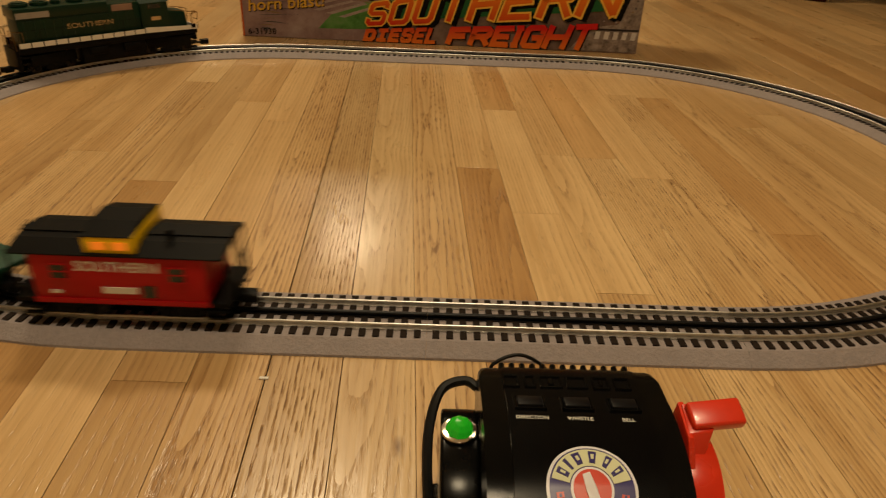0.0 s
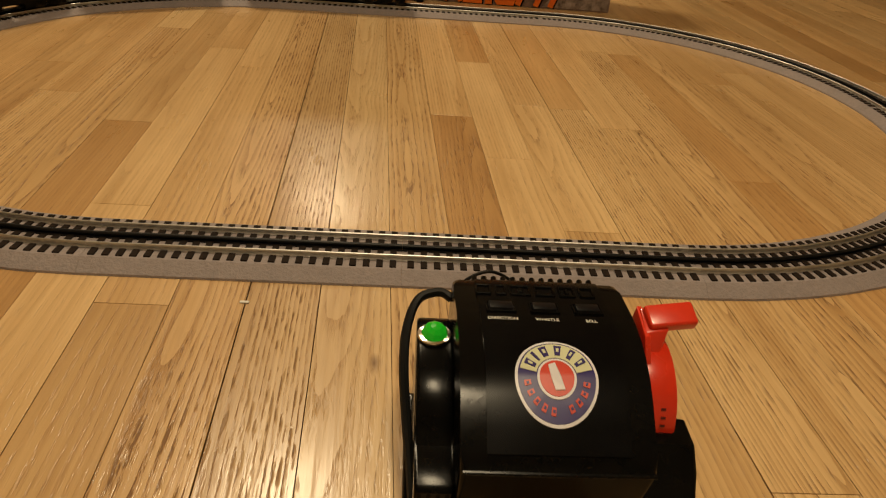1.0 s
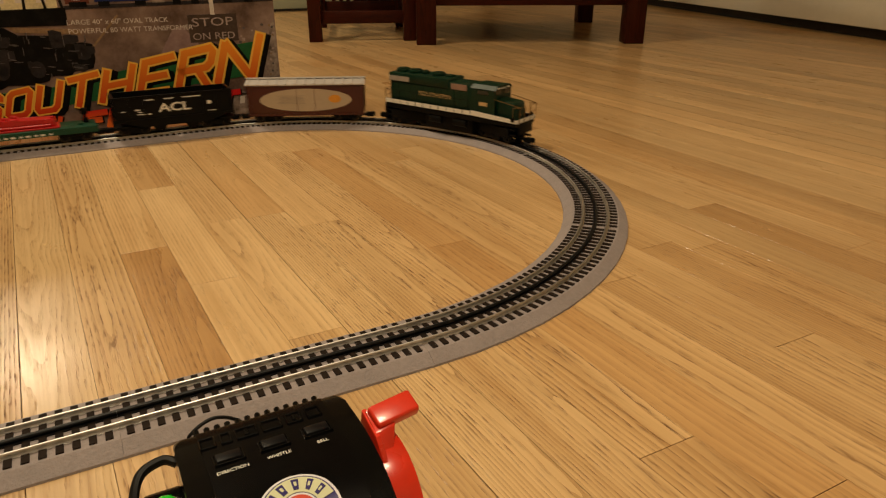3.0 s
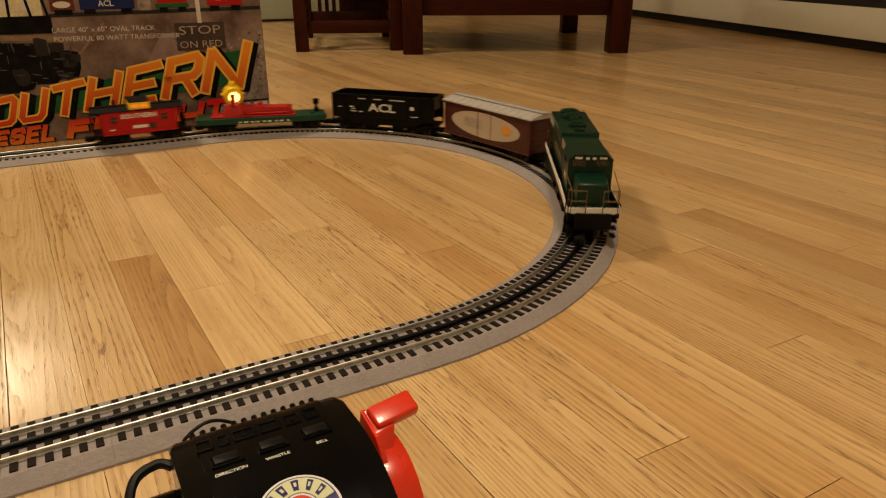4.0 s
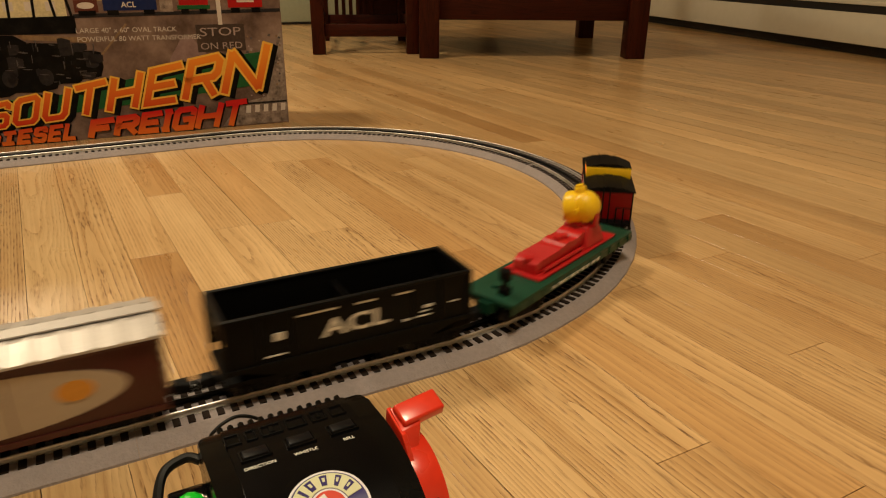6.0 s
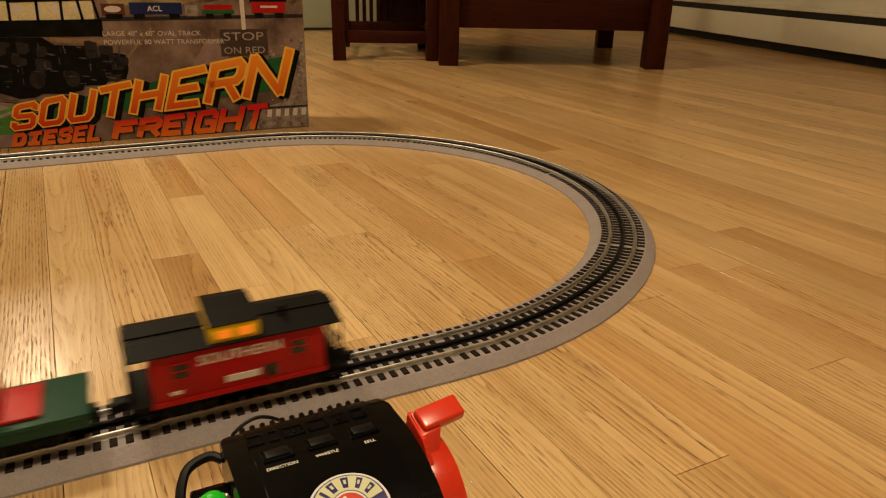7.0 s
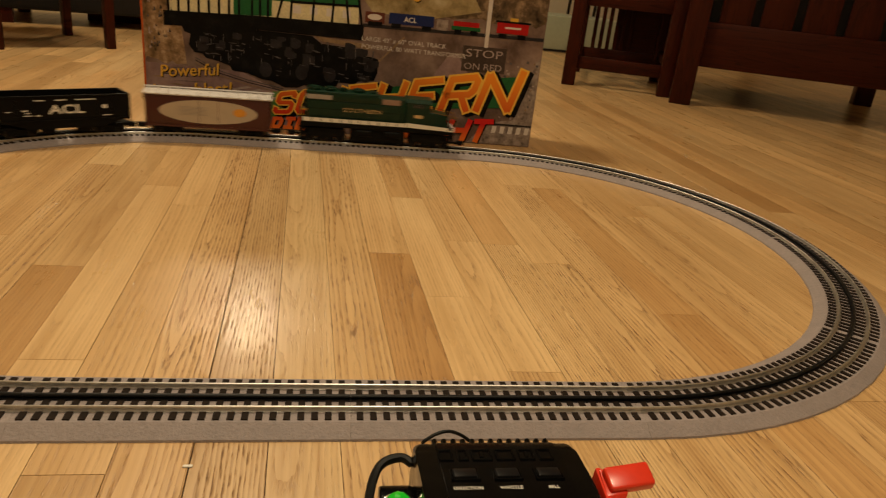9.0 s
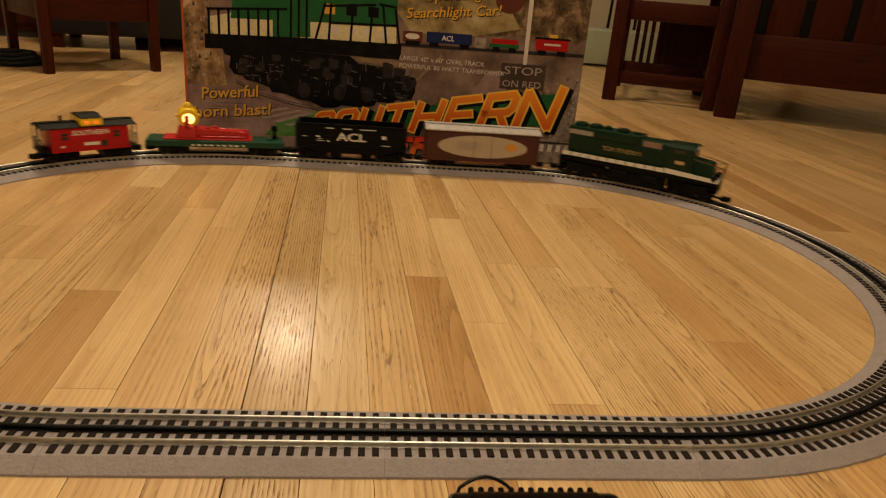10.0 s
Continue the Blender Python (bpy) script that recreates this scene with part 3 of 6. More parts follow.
def set_box():
    ang = math.degrees(math.atan2(BOX_R.y - BOX_L.y, BOX_R.x - BOX_L.x))
    ob = thing("train_set_box", "tall printed cardboard train set box standing on the floor", "box", at=pose(*BOX_L, 0, 0, ang))
    carton = part("carton", box_bm(0, BOX_W, 0.002, BOX_D, 0, BOX_H, bevel=0.0015), CARD_SIDE, ob, "orange printed carton sides")
    front = part("front_panel", box_bm(0.0015, BOX_W - 0.0005, -0.0002, 0.003, 0.0005, BOX_H - 0.001), ROAD, ob, "glossy printed front of a railway scene", smooth=None)

    def poly(name, pts, material, layer, label=""):
        bm = bmesh.new()
        y0, y1 = 0.0, -0.0002 - 0.00022 * layer
        a = [bm.verts.new((u, y0, v)) for u, v in pts]
        b = [bm.verts.new((u, y1, v)) for u, v in pts]
        bm.faces.new(b)
        n = len(pts)
        for i in range(n):
            bm.faces.new((a[i], a[(i + 1) % n], b[(i + 1) % n], b[i]))
        return part(name, bm, material, front, label, smooth=None)

    def rect(name, u0, u1, v0, v1, material, layer, label=""):
        return poly(name, [(u0, v0), (u1, v0), (u1, v1), (u0, v1)], material, layer, label)

    def words(body, u, v, h, turn, material, layer, shear=0.0, align="LEFT", width=None, bold=0.0, label="", skew=0.0):
        bm = text_bm(body, h, shear=shear, align=align, bold=bold)
        if width:
            xs = [q.co.x for q in bm.verts]
            k = width / (max(xs) - min(xs))
            bmesh.ops.transform(bm, matrix=Matrix.Diagonal((k, 1, 1, 1)), verts=bm.verts)
        if skew:
            for q in bm.verts:
                q.co.y += skew * q.co.x
        return part("lettering", moved(bm, Matrix.Translation((u, -0.0002 - 0.00022 * layer, v)) @ pose(0, 0, 0, 90, 0, 0) @ pose(0, 0, 0, 0, 0, turn)), material, front, label, smooth=None)

    rng = random.Random(11)
    W = BOX_W

    def ragged(u0, u1, v, amp, n=16):
        return [(u0 + (u1 - u0) * i / n, v + rng.uniform(-amp, amp)) for i in range(n + 1)]

    # scenery
    poly("woods_picture", [(0.50, 0.262)] + ragged(0.52, W - 0.002, 0.268, 0.006) + [(W - 0.002, BOX_H - 0.002), (0.50, BOX_H - 0.002)], WOODS, 1, "dark woods printed behind the train")
    poly("hill_picture", [(0.47, 0.262), (0.60, 0.262), (0.70, 0.285), (0.66, 0.345), (0.60, BOX_H - 0.002), (0.45, BOX_H - 0.002), (0.44, 0.30)], HILL, 2, "tan smoky hillside")
    poly("brush_picture", [(0.003, 0.125)] + ragged(0.01, 0.088, 0.128, 0.007, 8) + [(0.080, 0.20), (0.060, 0.24), (0.052, BOX_H - 0.002), (0.003, BOX_H - 0.002)], BRUSH, 2, "dry brush printed at the roadside")
    poly("plum_road", [(0.003, 0.002), (0.30, 0.002), (0.34, 0.055), (0.20, 0.118), (0.003, 0.122)], PLUM, 2)
    poly("grass_picture", [(0.165, 0.024), (0.262, 0.026), (0.285, 0.03), (0.30, 0.06), (0.33, 0.088), (0.273, 0.083), (0.235, 0.072), (0.20, 0.060), (0.18, 0.040)], GRASS, 3, "printed grass verge")
    for k in range(4):
        u = 0.185 + k * 0.026
        poly("crossing_stripe", [(u - 0.055, 0.068 - 0.006 * k), (u - 0.042, 0.066 - 0.006 * k), (u + 0.034, 0.0855 - 0.004 * k), (u + 0.026, 0.088 - 0.004 * k)], INKROAD, 4)
    poly("road_line", [(0.485, 0.163), (0.490, 0.163), (0.541, 0.218), (0.538, 0.220)], INKTAN, 3)
    poly("path_picture", [(0.60, 0.10), (0.70, 0.11), (0.685, 0.155), (0.655, 0.195), (0.635, 0.185), (0.612, 0.15)], PLUM, 3)
    poly("stones_picture", [(0.70, 0.003), (W - 0.002, 0.003), (W - 0.002, 0.20), (0.835, 0.19), (0.80, 0.06), (0.74, 0.05)], STONES, 3, "pale printed ballast stones")
    for k in range(5):
        u = 0.752 + k * 0.019
        poly("printed_sleeper", [(u, 0.028), (u + 0.010, 0.028), (u + 0.012, 0.044), (u + 0.002, 0.044)], INKWHITE, 4)
    rect("printed_rail", 0.735, W - 0.002, 0.046, 0.050, INKGREY, 4)
    poly("far_track", [(0.45, 0.232), (W - 0.002, 0.236), (W - 0.002, 0.243), (0.45, 0.239)], INKGREY, 3)
    # the large locomotive
    poly("cab_side_picture", [(0.055, 0.224), (0.44, 0.236), (0.44, 0.278), (0.10, 0.272), (0.055, 0.262)], CREAM, 3, "cream side of the printed locomotive")
    poly("green_side_picture", [(0.10, 0.262), (0.44, 0.272), (0.44, BOX_H - 0.002), (0.12, BOX_H - 0.002)], INKGREEN, 4, "green side of the printed locomotive")
    poly("green_post_picture", [(0.185, 0.232), (0.262, 0.236), (0.262, 0.30), (0.185, 0.30)], INKGREEN, 5)
    for k in range(4):
        u = 0.305 + k * 0.034
        rect("printed_louvre", u, u + 0.016, 0.246, 0.262, INKWHITE, 4)
    poly("frame_picture", [(0.046, 0.199), (0.24, 0.206), (0.452, 0.204), (0.452, 0.236), (0.24, 0.234), (0.046, 0.228)], INKBLACK, 6, "black frame of the printed locomotive")
    poly("trucks_picture", [(0.080, 0.203), (0.086, 0.190), (0.098, 0.186), (0.094, 0.165), (0.104, 0.150), (0.122, 0.148), (0.128, 0.140), (0.150, 0.136), (0.176, 0.128), (0.182, 0.118), (0.212, 0.116), (0.240, 0.106), (0.262, 0.104), (0.290, 0.092), (0.318, 0.094), (0.330, 0.100), (0.372, 0.098), (0.40, 0.104), (0.404, 0.112), (0.44, 0.112), (0.446, 0.118), (0.480, 0.122), (0.487, 0.140), (0.486, 0.168), (0.470, 0.172), (0.432, 0.171), (0.430, 0.182), (0.418, 0.187), (0.365, 0.190), (0.345, 0.204), (0.20, 0.206)], INKBLACK, 5, "black trucks of the printed locomotive")
    poly("lit_road_picture", [(0.350, 0.205), (0.470, 0.196), (0.470, 0.186), (0.428, 0.190), (0.362, 0.195)], INKTAN, 4, "tan sunlit strip behind the trucks")
    # frames, boxes and brake gear of the trucks, a shade lighter than the rest
    for k in range(110):
        u = rng.uniform(0.105, 0.475)
        low = 0.100 + max(0.0, 0.30 - u) * 0.21 + max(0.0, u - 0.40) * 0.20
        v = rng.uniform(low + 0.004, min(0.190, 0.172 if u > 0.42 else 0.190))
        if k % 5 == 0:
            a, b = rng.uniform(0.012, 0.026), rng.uniform(0.010, 0.020)
            material = INKGREY
        elif k % 2:
            a, b = rng.uniform(0.004, 0.016), rng.uniform(0.0006, 0.0016)
            material = INKSTEEL
        else:
            a, b = rng.uniform(0.0008, 0.0022), rng.uniform(0.005, 0.016)
            material = INKSTEEL if k % 3 else INKGREY
        b = min(b, 0.196 - v)
        t = rng.uniform(-0.22, 0.0)
        poly("printed_detail", [(u, v), (u + a * 0.6, v + a * t), (u + a, v + a * t + b * 0.3), (u + a, v + a * t + b), (u + a * 0.4, v + b * 1.05), (u, v + b)], material, 6 if k % 5 == 0 else 7)
    for a in (0.25, 0.325, 0.385):
        poly("printed_axle_box", [(a + 0.013 * math.cos(t), 0.126 + 0.016 * math.sin(t)) for t in (2 * math.pi * i / 14 for i in range(14))], INKGREY, 6)
    for dv, material in ((0.0, INKSTEEL), (-0.005, INKGREY), (-0.010, INKTAN)):
        pts = [(0.106, 0.138 + dv), (0.150, 0.116 + dv), (0.215, 0.100 + dv), (0.288, 0.088 + dv)]
        poly("printed_shine", pts + [(x, y + 0.0018) for x, y in reversed(pts)], material, 4)
    for k in range(16):
        v = 0.012 + 0.0068 * k
        u = 0.012 + rng.uniform(0, 0.05)
        poly("road_crack", [(u, v), (u + rng.uniform(0.03, 0.09), v + rng.uniform(-0.004, 0.004)), (u + 0.02, v + 0.0022)], INKSTEEL if k % 2 else INKTAN, 3)
    rails = []
    for i in range(8):
        u = 0.056 + i * 0.020
        rails.append(((u, 0.226), (u, 0.278 + 0.0012 * i)))
    for u in (0.222, 0.238, 0.254):
        rails.append(((u, 0.230), (u + 0.001, BOX_H - 0.006)))
    for u in (0.272, 0.300, 0.345, 0.385):
        rails.append(((u, 0.230), (u + (0.02 if u < 0.29 else 0.004), 0.306)))
    rails += [((0.420, 0.232), (0.410, 0.312)), ((0.448, 0.232), (0.436, 0.305))]
    rails += [((0.052, 0.277), (0.215, 0.288)), ((0.288, 0.300), (0.396, 0.310)), ((0.402, 0.312), (0.438, 0.308)), ((0.30, 0.268), (0.44, 0.272))]
    for (a, b), (c, d) in rails:
        v = Vector((c - a, d - b)).normalized() * 0.0024
        poly("printed_railing", [(a - v.y, b + v.x), (a + v.y, b - v.x), (c + v.y, d - v.x), (c - v.y, d + v.x)], INKBLACK, 7)
    for k in range(3):
        rect("printed_window", 0.290 + k * 0.045, 0.312 + k * 0.045, 0.285, 0.305, INKYELLOW if k == 0 else INKBLACK, 5)
    for k in range(70):
        u, v = rng.uniform(0.01, 0.062), rng.uniform(0.135, 0.30)
        a = rng.uniform(0.002, 0.006)
        poly("printed_leaf", [(u, v), (u + a, v + a * rng.uniform(-0.4, 0.8)), (u + a * 0.4, v + a * 1.7)], (INKTAN, INKROAD, INKSTEEL, INKGREY)[k % 4], 3)
    for k in range(46):
        u, v = rng.uniform(0.76, 0.835), rng.uniform(0.06, 0.19)
        a = rng.uniform(0.002, 0.006)
        poly("printed_stone", [(u, v), (u + a, v - a * 0.3), (u + a * 1.2, v + a * 0.6), (u + a * 0.3, v + a * 0.9)], (INKROAD, INKSTEEL, INKTAN)[k % 3], 4)
    # the small train behind
    rect("printed_boxcar", 0.454, 0.495, 0.242, 0.264, INKBROWN, 5)
    poly("printed_oval", [(0.474 + 0.015 * math.cos(a), 0.254 + 0.006 * math.sin(a)) for a in (2 * math.pi * i / 20 for i in range(20))], INKWHITE, 6)
    rect("printed_hopper", 0.504, 0.600, 0.244, 0.266, INKBLUE, 5, "blue hopper car in the picture")
    words("ACL", 0.536, 0.250, 0.010, 0, INKWHITE, 6, bold=0.02)
    rect("printed_tender", 0.606, 0.630, 0.240, 0.262, STONES, 5)
    rect("printed_flat_car", 0.638, 0.701, 0.244, 0.252, INKGREEN, 5)
    rect("printed_load", 0.642, 0.698, 0.252, 0.262, INKRED, 5)
    rect("printed_caboose", 0.737, 0.807, 0.246, 0.268, INKRED, 5, "red caboose in the picture")
    rect("printed_caboose_roof", 0.733, 0.811, 0.268, 0.272, INKBLACK, 6)
    rect("printed_cupola", 0.764, 0.782, 0.272, 0.279, INKYELLOW, 6)
    rect("printed_caboose_bar", 0.755, 0.79, 0.256, 0.260, INKWHITE, 6)
    for u0, u1 in ((0.46, 0.49), (0.51, 0.53), (0.575, 0.595), (0.645, 0.66), (0.68, 0.695), (0.742, 0.76), (0.784, 0.802)):
        rect("printed_truck", u0, u1, 0.236, 0.245, INKBLACK, 6)
    rect("edge_strip", 0.0016, 0.0052, 0.001, BOX_H - 0.002, CARD_SIDE, 8, "orange printed edge")
    # signal post and sign
    poly("post_picture", [(0.714, 0.213), (0.722, 0.213), (0.722, BOX_H - 0.01), (0.712, BOX_H - 0.01)], INKWHITE, 6, "pale signal post")
    for v in (0.372, 0.34):
        poly("signal_picture", [(0.672 + 0.03 * math.cos(a), v + 0.026 * math.sin(a)) for a in (2 * math.pi * i / 20 for i in range(20))], INKBROWN, 6)
    rect("sign_picture", 0.668, 0.765, 0.160, 0.214, INKSIGN, 5)
    words("STOP", 0.674, 0.1915, 0.0165, 0, INKROAD, 6, width=0.082)
    words("ON RED", 0.673, 0.165, 0.0135, 0, INKROAD, 6, width=0.084)
    words("LARGE 40\" x 60\" OVAL TRACK", 0.449, 0.2045, 0.0092, -0.5, INKWHITE, 7, width=0.181)
    words("POWERFUL 80 WATT TRANSFORMER", 0.449, 0.1885, 0.0092, -0.5, INKWHITE, 7, width=0.226)
    for dx, material, layer in ((0.0016, INKBLACK, 7), (0.0, INKYELLOW, 8)):
        words("Powerful", 0.033 + dx, 0.094 - dx, 0.024, 6, material, layer, 0.15, width=0.122, bold=0.012)
        words("horn blast!", 0.016 + dx, 0.053 - dx, 0.024, 6, material, layer, 0.15, width=0.165, bold=0.012)
        words("Searchlight Car!", 0.458 + dx, 0.289 - dx, 0.020, 6, material, layer, 0.2, width=0.20, bold=0.012)
        words("Operating", 0.492 + dx, 0.326 - dx, 0.020, 6, material, layer, 0.2, width=0.12, bold=0.012)
    words("6-31938", 0.013, 0.006, 0.0115, 2, INKBLACK, 7, width=0.060, bold=0.01)
    # the title: blocky slanting letters that rise and grow to one side
    def stroke(bm, pts, hw, y, closed=False, cap=0.0):
        """A broad pen line with mitred corners, facing the room."""
        p = [Vector(q) for q in pts]
        n = len(p)
        if not closed and cap:
            p[0] = p[0] - (p[1] - p[0]).normalized() * cap
            p[-1] = p[-1] + (p[-1] - p[-2]).normalized() * cap
        sides = []
        for i in range(n):
            d0 = (p[i] - p[i - 1]).normalized() if closed or i > 0 else (p[1] - p[0]).normalized()
            d1 = (p[(i + 1) % n] - p[i]).normalized() if closed or i < n - 1 else d0
            n0, n1 = Vector((-d0.y, d0.x)), Vector((-d1.y, d1.x))
            m = (n0 + n1)
            m = m / max(0.45, m.length_squared / 2) if m.length > 1e-6 else n0
            sides.append((bm.verts.new((p[i].x + m.x * hw, y, p[i].y + m.y * hw)), bm.verts.new((p[i].x - m.x * hw, y, p[i].y - m.y * hw))))
        for i in range(n if closed else n - 1):
            (a, b), (c, d) = sides[i], sides[(i + 1) % n]
            bm.faces.new((a, b, d, c))

    GLYPHS = {
        "S": [([(1, 0.80), (1, 0.92), (0.90, 1), (0.12, 1), (0, 0.9), (0, 0.62), (0.12, 0.53), (0.88, 0.49), (1, 0.40), (1, 0.10), (0.88, 0), (0.10, 0), (0, 0.08), (0, 0.20)], 0)],
        "O": [([(0.14, 0), (0.86, 0), (1, 0.12), (1, 0.88), (0.86, 1), (0.14, 1), (0, 0.88), (0, 0.12)], 1)],
        "U": [([(0, 1), (0, 0.14), (0.14, 0), (0.86, 0), (1, 0.14), (1, 1)], 0)],
        "T": [([(0, 1), (1, 1)], 0), ([(0.5, 1), (0.5, 0)], 0)],
        "H": [([(0, 0), (0, 1)], 0), ([(1, 0), (1, 1)], 0), ([(0, 0.5), (1, 0.5)], 0)],
        "E": [([(1, 1), (0, 1), (0, 0), (1, 0)], 0), ([(0, 0.5), (0.85, 0.5)], 0)],
        "R": [([(0, 0), (0, 1), (0.86, 1), (1, 0.88), (1, 0.60), (0.86, 0.48), (0, 0.48)], 0), ([(0.55, 0.48), (1, 0)], 0)],
        "N": [([(0, 0), (0, 1)], 0), ([(1, 0), (1, 1)], 0), ([(0.02, 1), (0.98, 0)], 0)],
        "D": [([(0, 0), (0, 1), (0.8, 1), (1, 0.8), (1, 0.2), (0.8, 0)], 1)],
        "I": [([(0.5, 0), (0.5, 1)], 0), ([(0.05, 0), (0.95, 0)], 0), ([(0.05, 1), (0.95, 1)], 0)],
        "L": [([(0, 1), (0, 0), (1, 0)], 0)],
        "F": [([(1, 1), (0, 1), (0, 0)], 0), ([(0, 0.5), (0.8, 0.5)], 0)],
        "G": [([(1, 0.75), (1, 0.9), (0.86, 1), (0.14, 1), (0, 0.88), (0, 0.12), (0.14, 0), (1, 0), (1, 0.45), (0.55, 0.45)], 0)],
    }

    def glyph(ch, place, u0, u1, hw, coats):
        """One letter in several coats of ink: (half width, shift across, shift up, ink, layer)."""
        for w, du, dv, material, layer in coats:
            bm = bmesh.new()
            for k, (pts, closed) in enumerate(GLYPHS[ch]):
                q = [place(u0, u1, a, b, hw) for a, b in pts]
                stroke(bm, [(x + du, v + dv) for x, v in q], w, -0.0002 - 0.00022 * layer - 0.00005 * k, bool(closed), w - hw * 0.25)
            part("lettering", bm, material, front, smooth=None)

    def title_place(u0, u1, a, b, hw):
        u = u0 + hw + (u1 - u0 - 2 * hw) * a
        low, high = 0.031 + hw + (u - 0.266) * 0.078, 0.083 - hw + (u - 0.266) * 0.184
        v = low + (high - low) * b
        return u + 0.31 * (v - low), v

    for ch, u0, u1 in zip("SOUTHERN", (0.263, 0.309, 0.359, 0.409, 0.475, 0.545, 0.620, 0.700), (0.308, 0.358, 0.410, 0.474, 0.541, 0.617, 0.699, 0.795)):
        hw = 0.0068 + (u0 - 0.263) * 0.0110
        glyph(ch, title_place, u0, u1, hw, ((hw, 0.0105, -0.0050, INKBLACK, 8), (hw, 0.0070, -0.0034, INKBLACK, 9), (hw, 0.0035, -0.0016, INKBLACK, 10), (hw, 0, 0, ORANGE_OUT, 11), (hw * 0.62, 0, 0, ORANGE_IN, 12)))
    poly("title_ground", [(0.315, 0.046), (0.80, 0.088), (0.815, 0.158), (0.72, 0.148), (0.315, 0.076)], INKGREEN, 7, "green ground behind the title")

    def lower_place(u0, u1, a, b, hw):
        u = u0 + hw + (u1 - u0 - 2 * hw) * a
        low, high = 0.002 + hw, 0.0275 - hw + (u - 0.26) * 0.068
        v = low + (high - low) * b
        return u + 0.34 * (v - low), v

    lower = [(c, 0.260 + 0.0262 * i, 0.284 + 0.0262 * i) for i, c in enumerate("DIESEL")]
    lower += [(c, a + 0.0005, b - 0.0005) for c, a, b in zip("FREIGHT", (0.436, 0.483, 0.530, 0.573, 0.594, 0.641, 0.694), (0.482, 0.529, 0.572, 0.593, 0.640, 0.693, 0.742))]
    for ch, u0, u1 in lower:
        hw = 0.0041 if u0 < 0.42 else 0.0060
        glyph(ch, lower_place, u0, u1, hw, ((hw, 0.0030, -0.0012, INKBLACK, 13), (hw, 0, 0, RED_FADE, 14)))
    return ob


set_box()


# ---- the transformer ----
LOGO_WHITE = mat("badge_white", (0.72, 0.71, 0.76), 0.3, vary=0.04)
LOGO_NAVY = mat("badge_navy", (0.030, 0.022, 0.14), 0.3, vary=0.08)
LOGO_CREAM = mat("badge_cream", (0.64, 0.66, 0.44), 0.3, vary=0.05)
LOGO_RED = mat("badge_red", (0.60, 0.06, 0.035), 0.3, vary=0.06)
GREENLIT = glow("green_lamp", (0.006, 0.30, 0.012), 0.42)
PANELBLACK = mat("panel_black", (0.0022, 0.0022, 0.0026), 0.22, vary=0.2, scale=30, spec=0.10)
CHROME = mat("chrome_ring", (0.75, 0.72, 0.65), 0.15, 1.0)
CORD = mat("black_cord", (0.006, 0.006, 0.006), 0.5, spec=0.2)

PACK_TOP = [(-0.627, 0.092), (-0.6285, 0.097), (-0.633, 0.1000), (-0.642, 0.1015), (-0.655, 0.1035), (-0.668, 0.1058), (-0.680, 0.1070), (-0.692, 0.1070), (-0.704, 0.1055), (-0.715, 0.1025), (-0.726, 0.0975), (-0.737, 0.0910), (-0.747, 0.0848), (-0.7525, 0.0812)]


def on_top(y):
    """Height and slope of the transformer's curved top."""
    p = sorted(PACK_TOP)
    for (a, za), (b, zb) in zip(p, p[1:]):
        if a <= y <= b:
            return za + (zb - za) * (y - a) / (b - a), (zb - za) / (b - a)
    return p[0][1], 0.0


def shell(x0, x1, prof, bevel=0.0):
    bm = bmesh.new()
    rings = [[bm.verts.new((x, y, z)) for y, z in prof] for x in (x0, x1)]
    n = len(prof)
    for i in range(n):
        bm.faces.new((rings[0][i], rings[0][(i + 1) % n], rings[1][(i + 1) % n], rings[1][i]))
    caps = [bm.faces.new(rings[0]), bm.faces.new(rings[1])]
    if bevel:
        bmesh.ops.bevel(bm, geom=[e for f in caps for e in f.edges], offset=bevel, segments=3, affect="EDGES", profile=0.5)
    return bm


